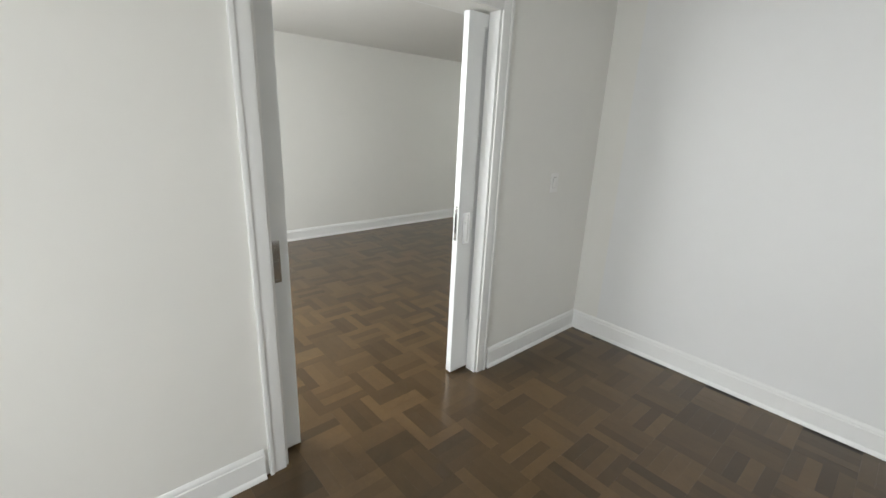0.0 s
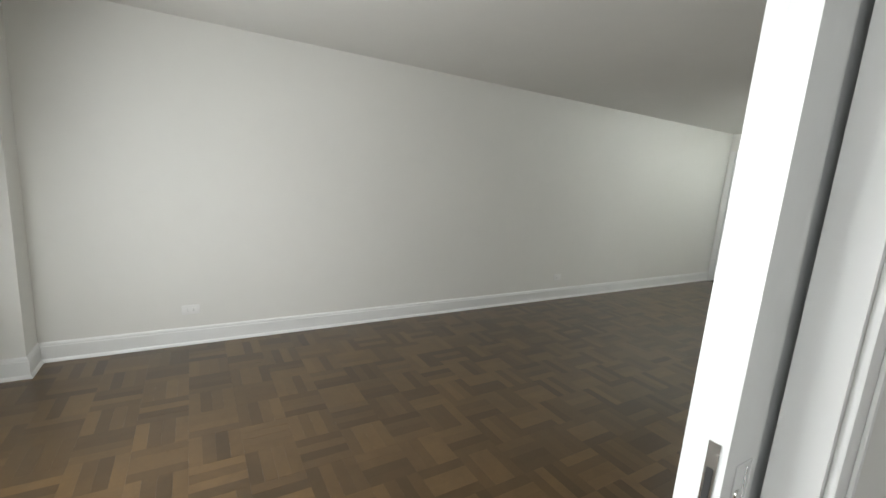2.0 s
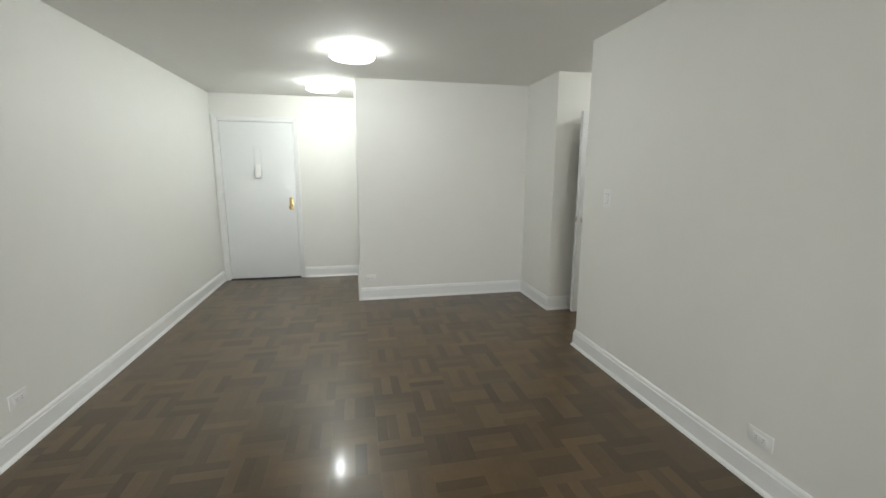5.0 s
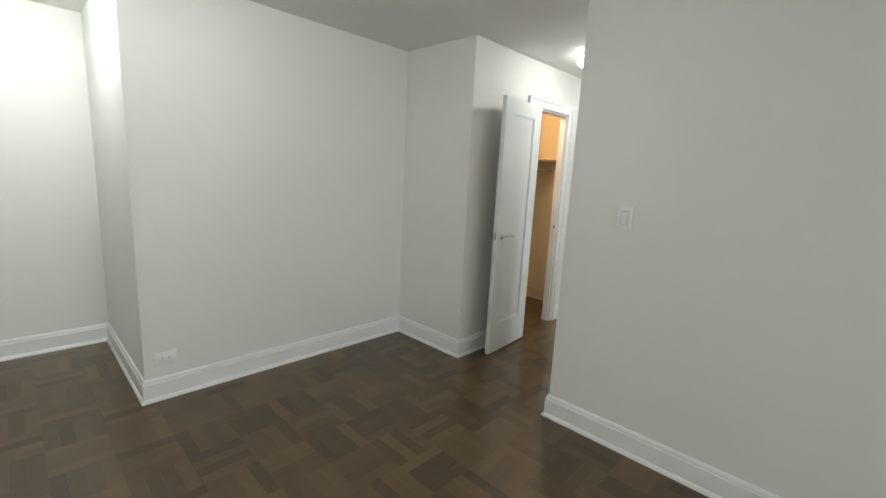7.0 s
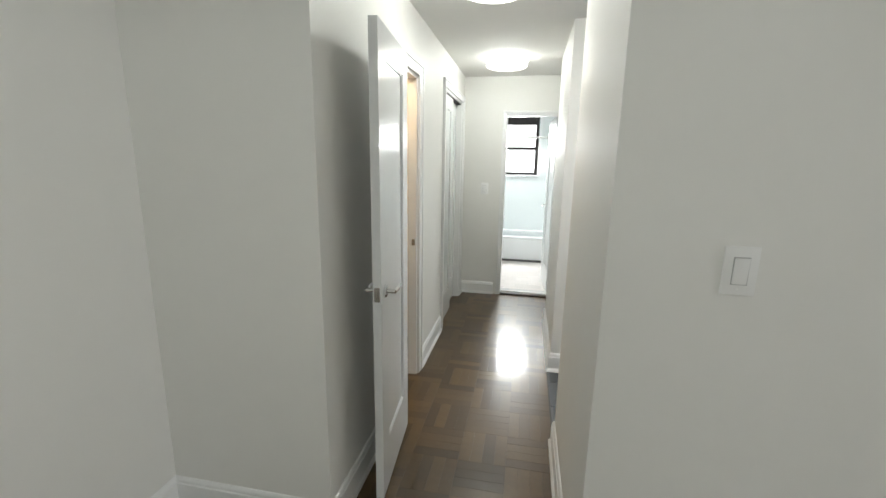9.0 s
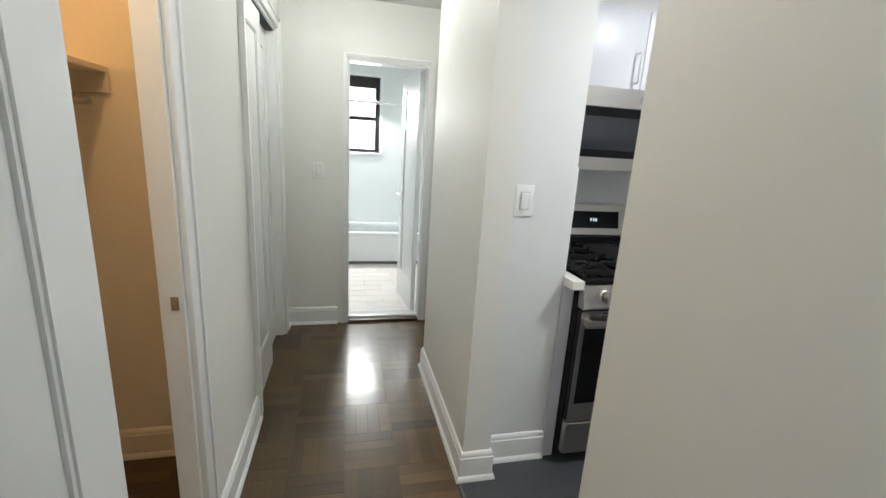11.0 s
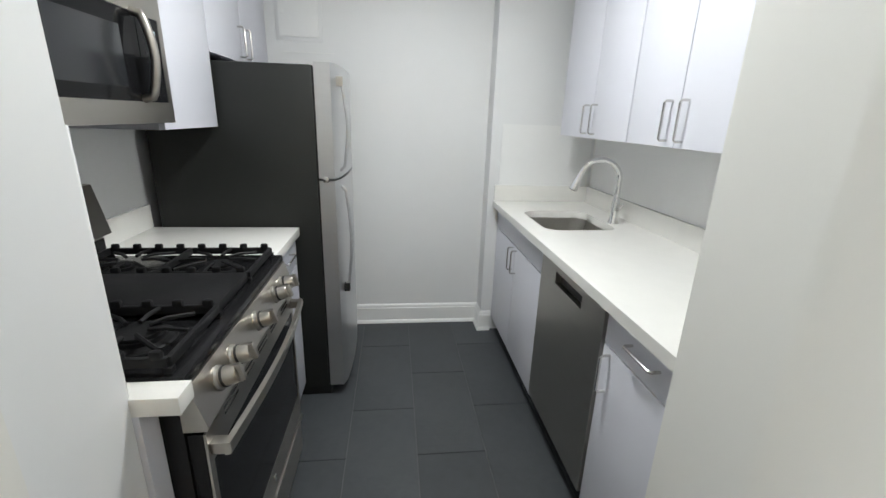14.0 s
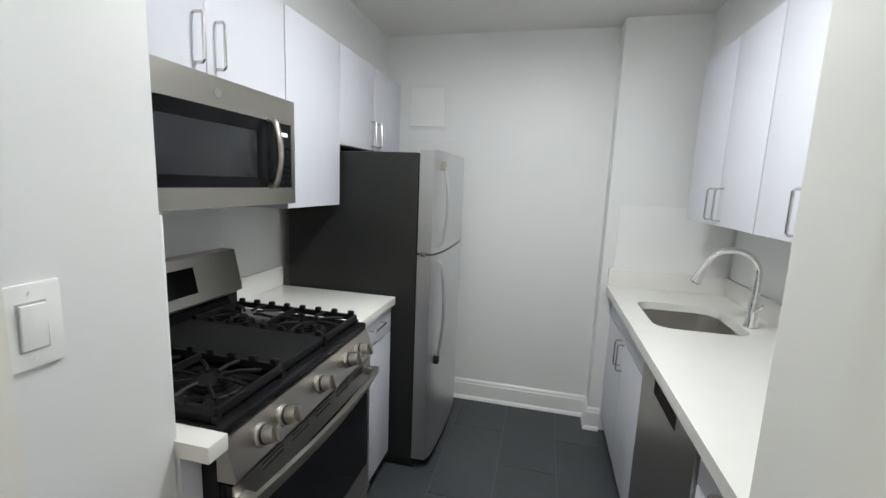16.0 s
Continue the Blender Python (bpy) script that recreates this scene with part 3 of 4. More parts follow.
def ceiling_lamp(x, y):
    ob = thing("ceiling_lamp", (x, y, CEIL), "round flush ceiling lamp, lit white glass, chrome bands", "ceiling lamp", "flush ceiling lamps")
    m = Matrix.Translation((x, y, CEIL)) @ pose(0, 0, 0, 180)
    bm = bmesh.new()
    lathe(bm, [(0, 0.0), (0.15, 0.0), (0.15, 0.018), (0.14, 0.022), (0, 0.022)], m, 48)
    part("base_plate", bm, M_PLATE, ob)
    bm = bmesh.new()
    lathe(bm, [(0.172, 0.024), (0.178, 0.030), (0.175, 0.062), (0.160, 0.080), (0.10, 0.094), (0, 0.098)], m, 48)
    sh = part("shade", bm, M_SHADE, ob, "glowing white glass shade")
    sh.visible_shadow = False
    for z, r in ((0.030, 0.186), (0.062, 0.184)):
        bm = bmesh.new()
        tube(bm, [m @ Vector((r * math.cos(a), r * math.sin(a), z)) for a in (2 * math.pi * k / 48 for k in range(49))], 0.004, 8)
        part("band", bm, M_CHROME, ob)
    bm = bmesh.new()
    lathe(bm, [(0.007, 0.096), (0.010, 0.100), (0.007, 0.110), (0, 0.112)], m, 16)
    part("finial", bm, M_CHROME, ob)
    return ob


first = ceiling_lamp(LAMPS[0][0], LAMPS[0][1])
for lx, ly, watts in LAMPS[1:]:
    copy_thing(first, Matrix.Translation((lx, ly, CEIL)))

# ---------- switches and outlets ----------


def wall_switch(m, label, gang=1):
    """A plate in the x-z plane of the pose m, looking to its -y."""
    ob = thing("light_switch", m.translation, label, "light switch", "light switches")
    bm = boxes((-0.040, 0.040, -0.007, 0.0, -0.063, 0.063), bevel=0.003)
    r = Matrix.Translation(m.translation) @ m.to_3x3().to_4x4()
    bm.transform(r)
    part("plate", bm, M_PLATE, ob)
    bm = boxes((-0.0165, 0.0165, -0.0125, -0.006, -0.0335, 0.0335), bevel=0.002)
    bm.transform(r @ pose(0, 0, 0, 3))
    part("rocker", bm, M_PLATE, ob)
    # grey sheet on the plate paints the shade in the gap round the rocker
    bm = boxes((-0.019, 0.019, -0.0079, -0.0068, -0.036, 0.036))
    bm.transform(r)
    part("rocker_gap", bm, M_GAP_SHADE, ob)
    for z in (-0.048, 0.048):
        bm = bmesh.new()
        tube(bm, [(0, -0.0065, z), (0, -0.0085, z)], 0.003, 8)
        bm.transform(r)
        part("screw", bm, M_PLATE, ob)
    return ob


def outlet(m, label):
    ob = thing("wall_outlet", m.translation, label, "outlet", "wall outlets")
    r = Matrix.Translation(m.translation) @ m.to_3x3().to_4x4()
    bm = boxes((-0.060, 0.060, -0.006, 0.0, -0.037, 0.037), bevel=0.003)
    bm.transform(r)
    part("plate", bm, M_PLATE, ob)
    bm = boxes((-0.034, 0.034, -0.009, -0.005, -0.017, 0.017), bevel=0.002)
    bm.transform(r)
    fc = part("socket", bm, M_PLATE, ob)
    for x in (-0.020, 0.014):
        for z in (-0.007, 0.005):
            bm = boxes((x, x + 0.008, -0.0095, -0.0085, z, z + 0.002))
            bm.transform(r)
            part("slot", bm, M_SLOT, fc)
    return ob


wall_switch(pose(0.024, -0.342, 1.245, 0, 0, -90), "white rocker light switch on the living room wall")
wall_switch(pose(3.60, 0.655, 1.21, 0, 0, -90), "white rocker light switch beside the bathroom door")
wall_switch(pose(1.930, -0.247, 1.240, 0, 0, -90), "white rocker light switch at the kitchen opening")
wall_switch(pose(0.0, -3.10, 1.17, 0, 0, 90), "white rocker light switch on the bedroom wall")
outlet(pose(-1.59, 1.63, 0.255, 0, 0, 0), "white outlet plate low on the alcove wall")
outlet(pose(0.024, -1.664, 0.24, 0, 0, -90), "white outlet plate low on the long living wall")
outlet(pose(-3.465, -4.60, 0.28, 0, 0, 90), "white outlet plate low on the long living wall")
outlet(pose(-3.465, -0.67, 0.28, 0, 0, 90), "white outlet plate low on the long living wall")

# ---------- kitchen ----------
KX = 2.524  # wall behind the range
KF = 1.887  # front edge of the counters on that side
SX = 0.20  # wall behind the sink
SF = 0.832  # front edge of the sink counter
TOPZ = 0.915


def bar_pull(m, length=0.13, r=0.0045, out=0.030):
    """A squared bar handle along the local z, standing out along -y."""
    bm = bmesh.new()
    h = length / 2
    tube(bm, [(0, 0, -h), (0, -out + 0.006, -h), (0, -out, -h + 0.006), (0, -out, h - 0.006), (0, -out + 0.006, h), (0, 0, h)], r, 8)
    bm.transform(m)
    return bm


WEST = pose(0, 0, 0, 0, 0, -90)  # local -y looks to -x
EAST = pose(0, 0, 0, 0, 0, 90)  # local -y looks to +x


def front_door(parent, xf, side, y0, y1, z0, z1, name="door", t=0.018, pull=None, level=False):
    """A slab front on a plane of constant x; side is the way it looks. pull: (y, z) of its handle."""
    a, b = sorted((xf, xf - side * t))
    d = part(name, boxes((a, b, y0 + 0.0018, y1 - 0.0018, z0 + 0.0018, z1 - 0.0018), bevel=0.0012), M_CAB, parent)
    if pull:
        turn = (EAST if side > 0 else WEST) @ (pose(0, 0, 0, 0, 90, 0) if level else Matrix())
        part("handle", bar_pull(Matrix.Translation((xf, *pull)) @ turn), M_NICKEL, d, "satin nickel bar handle")
    return d


def cabinet(name, place, label, group, x0, x1, y0, y1, z0, z1):
    ob = thing(name, place, label, "cabinet", group)
    part("body", boxes((x0, x1, y0 + 0.001, y1 - 0.001, z0, z1)), M_CARC, ob)
    return ob


# base cabinets, sink side
c = cabinet("base_cabinet", (0.5, -1.95, 0.10), "pale lavender-white slab-front sink base cabinet with two doors", "base cabinets", SX + 0.002, 0.772, -2.393, -1.508, 0.10, 0.68)
front_door(c, 0.792, 1, -2.388, -1.508, 0.745, 0.872, "false_front")
front_door(c, 0.792, 1, -2.388, -1.956, 0.10, 0.742, pull=(-1.99, 0.66))
front_door(c, 0.792, 1, -1.954, -1.508, 0.10, 0.742, pull=(-1.92, 0.66))
part("side", boxes((0.72, 0.772, -2.391, -1.511, 0.68, 0.876)), M_CARC, c)
c = cabinet("base_cabinet", (0.5, -0.72, 0.10), "pale lavender-white base cabinet with drawer over door", "base cabinets", SX + 0.002, 0.772, -0.912, -0.472, 0.10, 0.876)
front_door(c, 0.792, 1, -0.912, -0.474, 0.745, 0.872, "drawer", pull=(-0.70, 0.815), level=True)
front_door(c, 0.792, 1, -0.912, -0.474, 0.10, 0.742, pull=(-0.868, 0.655))
solid("toe_kick", boxes((0.682, 0.716, -2.393, -0.472, 0.0, 0.10)), M_KICK, "black recessed toe kick under the sink cabinets", "toe kick", kind="")

# dishwasher
dw = thing("dishwasher", (0.5, -1.245, 0.10), "stainless steel dishwasher with a pocket handle", "dishwasher")
bm = boxes((0.767, 0.800, -1.502, -1.335, 0.125, 0.868), (0.767, 0.800, -1.085, -0.919, 0.125, 0.868), (0.767, 0.800, -1.335, -1.085, 0.125, 0.775), (0.767, 0.800, -1.335, -1.085, 0.825, 0.868))
bmesh.ops.remove_doubles(bm, verts=bm.verts, dist=1e-5)
dd = part("door", bm, M_DWSTEEL, dw)
part("handle_pocket", boxes((0.769, 0.775, -1.337, -1.083, 0.772, 0.828)), M_SLOT, dd, "dark recessed pocket handle")
part("body", boxes((SX + 0.01, 0.766, -1.504, -0.917, 0.10, 0.874)), M_KICK, dw)
part("kick_plate", boxes((0.718, 0.726, -1.502, -0.919, 0.0, 0.115)), M_KICK, dw)


def rounded(x0, x1, y0, y1, r, n=7):
    pts = []
    for cx, cy, a0 in ((x1 - r, y1 - r, 0), (x0 + r, y1 - r, 90), (x0 + r, y0 + r, 180), (x1 - r, y0 + r, 270)):
        for k in range(n):
            a = radians(a0 + 90 * k / (n - 1))
            pts.append((cx + r * math.cos(a), cy + r * math.sin(a)))
    return pts


# sink counter with a real cut-out
SK = (0.37, 0.735, -2.085, -1.655)
ct = thing("worktop", (0.5, -1.4, TOPZ), "white polished quartz worktop with upstand and undermount sink opening", "worktop")
bm = bmesh.new()
outer, inner = rounded(SX + 0.002, SF, -2.393, -0.472, 0.004), rounded(*SK, 0.07)
loops = []
for z in (TOPZ, TOPZ - 0.038):
    loops.append(([bm.verts.new((*p, z)) for p in outer], [bm.verts.new((*p, z)) for p in inner]))
n = len(outer)
for k in range(n):
    j = (k + 1) % n
    (o0, i0), (o1, i1) = loops
    bm.faces.new((o0[k], o0[j], i0[j], i0[k]))
    bm.faces.new((o1[k], i1[k], i1[j], o1[j]))
    bm.faces.new((o0[k], o1[k], o1[j], o0[j]))
    bm.faces.new((i0[k], i0[j], i1[j], i1[k]))
part("slab", bm, M_QUARTZ, ct)
part("upstand", boxes((SX + 0.002, SX + 0.022, -2.393, -0.472, TOPZ, TOPZ + 0.10), (SX + 0.022, SF - 0.005, -2.393, -2.375, TOPZ, TOPZ + 0.10), bevel=0.0015), M_QUARTZ, ct)

sk = thing("sink", (0.55, -1.87, 0.72), "brushed stainless undermount sink bowl", "sink")
bm = bmesh.new()
rings = []
for inset, z, r in ((-0.006, TOPZ - 0.038, 0.076), (-0.006, TOPZ - 0.05, 0.076), (0.004, 0.76, 0.07), (0.03, 0.735, 0.055), (0.14, 0.725, 0.02)):
    rings.append([bm.verts.new((*p, z)) for p in rounded(SK[0] + inset, SK[1] - inset, SK[2] + inset, SK[3] - inset, r)])
for a, b in zip(rings, rings[1:]):
    for k in range(len(a)):
        bm.faces.new((a[k], a[(k + 1) % len(a)], b[(k + 1) % len(a)], b[k]))
bm.faces.new(rings[-1])
part("bowl", bm, M_SINK, sk)
bm = bmesh.new()
lathe(bm, [(0.045, 0.7255), (0.045, 0.730), (0.03, 0.728), (0.0, 0.727)], Matrix.Translation((0.50, -1.87, 0)), 24)
part("drain", bm, M_CHROME, sk)

# tap
tp = thing("kitchen_tap", (0.33, -1.80, TOPZ), "chrome gooseneck pull-down kitchen tap", "tap")
TX, TY = 0.33, -1.80
bm = bmesh.new()
lathe(bm, [(0, 0), (0.028, 0), (0.028, 0.008), (0.023, 0.016), (0.021, 0.10), (0.016, 0.13), (0.013, 0.14), (0, 0.14)], Matrix.Translation((TX, TY, TOPZ)), 28)
part("body", bm, M_CHROME, tp)
arc = [(TX, TY, TOPZ + 0.13), (TX, TY, TOPZ + 0.225)]
for k in range(1, 15):
    a = radians(165 * k / 14)
    arc.append((TX + 0.095 - 0.095 * math.cos(a), TY - 0.02 * (1 - math.cos(a)), TOPZ + 0.225 + 0.095 * math.sin(a)))
bm = bmesh.new()
tube(bm, arc, 0.0135, 14)
part("spout", bm, M_CHROME, tp)
e0, e1 = Vector(arc[-1]), (Vector(arc[-1]) - Vector(arc[-2])).normalized()
bm = bmesh.new()
tube(bm, [e0 - e1 * 0.005, e0 + e1 * 0.012, e0 + e1 * 0.05, e0 + e1 * 0.09], [0.0145, 0.0165, 0.0195, 0.0225], 16)
hd = part("spray_head", bm, M_CHROME, tp)
bm = bmesh.new()
tube(bm, [e0 + e1 * 0.089, e0 + e1 * 0.093], 0.017, 16)
part("nozzle", bm, M_SLOT, hd)
bm = bmesh.new()
tube(bm, [(TX, TY, TOPZ + 0.075), (TX, TY + 0.035, TOPZ + 0.08), (TX + 0.002, TY + 0.075, TOPZ + 0.115)], [0.011, 0.009, 0.006], 12)
part("lever", bm, M_CHROME, tp)

# wall cabinets, sink side
for y0, y1, seam in ((-2.165, -1.455, -1.790), (-1.452, -0.76, -1.150)):
    c = cabinet("wall_cabinet", (0.3, (y0 + y1) / 2, 1.337), "pale lavender-white two-door slab wall cabinet above the sink run", "wall cabinets", SX + 0.002, 0.503, y0, y1, 1.337, 2.085)
    front_door(c, 0.522, 1, y0, seam, 1.337, 2.085, pull=(seam - 0.042, 1.425))
    front_door(c, 0.522, 1, seam, y1, 1.337, 2.085, pull=(seam + 0.042, 1.425))
tagged(solid("backsplash_panel", boxes((SX + 0.022, 0.80, -2.393, -2.388, TOPZ + 0.10, 1.385)), M_TRIM, "thin glossy white backsplash panel at the end wall", "backsplash", kind=""))
solid("backsplash_panel", boxes((SX + 0.001, SX + 0.007, -2.36, -0.472, TOPZ + 0.10, 1.336)), M_TRIM, "glossy white backsplash panel behind the sink", "backsplash", kind="")

# range side: base cabinet, worktops
RY0, RY1 = -1.290, -0.530  # range
c = cabinet("base_cabinet", (2.2, -1.5, 0.10), "pale lavender-white narrow base cabinet beside the range", "base cabinets", 1.927, KX - 0.002, -1.690, RY0 - 0.004, 0.10, 0.876)
front_door(c, 1.907, -1, -1.688, RY0 - 0.004, 0.745, 0.872, "drawer", pull=(-1.49, 0.83), level=True)
front_door(c, 1.907, -1, -1.688, RY0 - 0.004, 0.10, 0.742)
solid("toe_kick", boxes((1.97, 1.99, -1.690, RY0 - 0.004, 0.0, 0.10)), M_KICK, "black recessed toe kick beside the range", "toe kick", kind="")
ct = thing("worktop", (2.2, -1.5, TOPZ), "white quartz worktop between range and fridge, with upstand", "worktop")
part("slab", boxes((KF, KX - 0.002, -1.695, RY0 - 0.002, TOPZ - 0.038, TOPZ), bevel=0.002), M_QUARTZ, ct)
part("upstand", boxes((KX - 0.022, KX - 0.002, -1.695, RY0 - 0.002, TOPZ, TOPZ + 0.10), bevel=0.0015), M_QUARTZ, ct)
ct = thing("worktop_strip", (2.2, -0.517, TOPZ), "narrow white quartz worktop strip beside the range", "worktop")
part("slab", boxes((KF - 0.04, KX - 0.002, RY1 + 0.002, -0.472, TOPZ - 0.038, TOPZ), bevel=0.002), M_QUARTZ, ct)
part("filler", boxes((1.92, KX - 0.002, RY1 + 0.003, -0.473, 0.0, TOPZ - 0.038)), M_CAB, ct)
part("splash_edge", boxes((1.932, KX - 0.002, -0.480, -0.472, TOPZ, 1.385), bevel=0.0015), M_TRIM, ct, "glossy white side splash edge")
solid("backsplash_panel", boxes((KX - 0.008, KX - 0.002, -1.695, -0.482, TOPZ + 0.10, 1.375)), M_TRIM, "glossy white backsplash panel behind the range", "backsplash", kind="")

# range
rg = thing("gas_range", (2.2, -0.91, 0.0), "stainless steel gas range with black grates and oven door", "range")
RF = 1.882  # plane of the oven door's back
yc = (RY0 + RY1) / 2
part("body", boxes((RF, KX - 0.012, RY0 + 0.002, RY1 - 0.002, 0.06, 0.895), bevel=0.003), M_BLACK, rg)
part("foot_rail", boxes((RF + 0.05, KX - 0.05, RY0 + 0.02, RY1 - 0.02, 0.0, 0.06)), M_KICK, rg)
part("cooktop", boxes((RF - 0.02, KX - 0.07, RY0, RY1, 0.895, 0.918), bevel=0.006), M_BLACK, rg, "black enamel cooktop")
# sloped control panel
bm = bmesh.new()
prof = [(RF - 0.022, 0.893), (RF - 0.050, 0.800), (RF - 0.045, 0.790), (RF, 0.790), (RF, 0.893)]
va = [bm.verts.new((x, RY0, z)) for x, z in prof]
vb = [bm.verts.new((x, RY1, z)) for x, z in prof]
bm.faces.new(va)
bm.faces.new(vb[::-1])
for k in range(len(prof)):
    j = (k + 1) % len(prof)
    bm.faces.new((va[k], vb[k], vb[j], va[j]))
cp = part("control_panel", bm, M_STEELH, rg, "brushed steel control panel")
lean = math.degrees(math.atan2(0.028, 0.093))
for y in (RY1 - 0.105, RY1 - 0.195, yc, RY0 + 0.195, RY0 + 0.105):
    m = Matrix.Translation((RF - 0.036, y, 0.846)) @ pose(0, 0, 0, 0, -90 + lean, 0)
    bm = bmesh.new()
    lathe(bm, [(0, 0), (0.029, 0), (0.029, 0.004), (0.024, 0.007), (0.022, 0.040), (0.019, 0.045), (0, 0.045)], m, 24)
    box2 = bmesh.new()
    box(box2, -0.021, 0.021, -0.007, 0.007, 0.030, 0.056, 0.003)
    box2.transform(m)
    kn = part("knob", bm, M_STEEL, cp, "steel control knob")
    part("grip", box2, M_STEEL, kn)
    ring = bmesh.new()
    lathe(ring, [(0.0225, 0.012), (0.0245, 0.012), (0.0245, 0.018), (0.0225, 0.018)], m, 24)
    part("band", ring, M_SLOT, kn)
# oven door
bm = boxes((RF - 0.040, RF - 0.035, RY0 + 0.004, RY1 - 0.004, 0.700, 0.780), (RF - 0.040, RF - 0.035, RY0 + 0.004, RY1 - 0.004, 0.240, 0.330),
           (RF - 0.040, RF - 0.035, RY0 + 0.004, RY0 + 0.024, 0.330, 0.700), (RF - 0.040, RF - 0.035, RY1 - 0.024, RY1 - 0.004, 0.330, 0.700))
bmesh.ops.remove_doubles(bm, verts=bm.verts, dist=1e-5)
od = part("oven_door", bm, M_STEELH, rg)
part("door_core", boxes((RF - 0.034, RF - 0.002, RY0 + 0.005, RY1 - 0.005, 0.241, 0.779), bevel=0.003), M_BLACK, od, "black enamel door edge")
part("oven_window", boxes((RF - 0.0385, RF - 0.0345, RY0 + 0.0245, RY1 - 0.0245, 0.331, 0.699)), M_BLACKGL, od, "black oven door glass")
for k in range(5):
    for dz in (0.0, 0.014):
        y = RY1 - 0.10 - k * 0.125
        part("vent_slot", boxes((RF - 0.0412, RF - 0.0395, y - 0.085, y, 0.753 + dz, 0.759 + dz)), M_SLOT, od)
bm = bmesh.new()
rings = []
for k in range(17):
    u = k / 16
    y, x = RY1 - 0.012 - (RY1 - RY0 - 0.024) * u, RF - 0.074 - 0.022 * math.sin(math.pi * u)
    rings.append([bm.verts.new((x + dx, y, 0.735 + dz)) for dx, dz in ((0.006, -0.016), (-0.006, -0.014), (-0.009, 0.0), (-0.006, 0.014), (0.006, 0.016))])
for a, b in zip(rings, rings[1:]):
    for k in range(5):
        bm.faces.new((a[k], a[(k + 1) % 5], b[(k + 1) % 5], b[k]))
bm.faces.new(rings[0])
bm.faces.new(rings[-1][::-1])
for y in (RY1 - 0.026, RY0 + 0.026):
    box(bm, RF - 0.072, RF - 0.039, y - 0.013, y + 0.013, 0.721, 0.749, 0.002)
part("handle", bm, M_STEELH, od, "bowed steel oven handle")
bm = bmesh.new()
lathe(bm, [(0, 0), (0.012, 0), (0.012, 0.0015), (0, 0.002)], Matrix.Translation((RF - 0.040, yc, 0.285)) @ pose(0, 0, 0, 0, -90, 0), 20)
part("badge", bm, M_NICKEL, od)
dr = part("drawer", boxes((RF - 0.036, RF - 0.002, RY0 + 0.004, RY1 - 0.004, 0.065, 0.232), bevel=0.003), M_STEELH, rg, "steel storage drawer")
part("drawer_lip", boxes((RF - 0.046, RF - 0.036, RY0 + 0.004, RY1 - 0.004, 0.214, 0.232), bevel=0.003), M_STEELH, dr)
# backguard
bm = bmesh.new()
prof = [(KX - 0.075, 0.918), (KX - 0.075, 0.985), (KX - 0.105, 1.00), (KX - 0.070, 1.165), (KX - 0.012, 1.165), (KX - 0.012, 0.918)]
va = [bm.verts.new((x, RY0, z)) for x, z in prof]
vb = [bm.verts.new((x, RY1, z)) for x, z in prof]
bm.faces.new(va)
bm.faces.new(vb[::-1])
for k in range(len(prof)):
    j = (k + 1) % len(prof)
    bm.faces.new((va[k], vb[k], vb[j], va[j]))
bgd = part("backguard", bm, M_STEELH, rg, "sloped steel backguard")
part("vent_strip", boxes((KX - 0.079, KX - 0.074, RY0 + 0.004, RY1 - 0.004, 0.920, 0.982)), M_BLACK, bgd)
tilt = math.degrees(math.atan2(0.035, 0.165))
gm = Matrix.Translation((KX - 0.0885, yc, 1.083)) @ pose(0, 0, 0, 0, tilt, 0)
bm = boxes((-0.0025, 0.0, -0.155, 0.155, -0.048, 0.048), bevel=0.001)
bm.transform(gm)
disp = part("display", bm, M_BLACKGL, bgd, "black glass clock display")
for y, seg in ((0.022, (0, 1, 2)), (0.006, (0, 1)), (-0.010, (0, 1, 2, 3))):
    bm = boxes(*[(-0.0034, -0.0024, y - 0.004 + 0.003 * s, y - 0.0025 + 0.003 * s, -0.009, 0.009) for s in seg[:3]])
    bm.transform(gm)
    part("digit", bm, M_DIGIT, disp)
# burners
GX0, GX1 = RF + 0.015, KX - 0.10
for x, y, r in ((RF + 0.14, RY1 - 0.155, 0.052), (KX - 0.21, RY1 - 0.155, 0.040), (RF + 0.14, RY0 + 0.155, 0.045), (KX - 0.21, RY0 + 0.155, 0.036)):
    bm = bmesh.new()
    lathe(bm, [(r + 0.022, 0.918), (r + 0.018, 0.922), (r, 0.924), (r, 0.934), (r - 0.006, 0.934), (r - 0.006, 0.942), (0, 0.943)], Matrix.Translation((x, y, 0)), 28)
    part("burner", bm, M_IRON, rg, "cast iron burner cap")
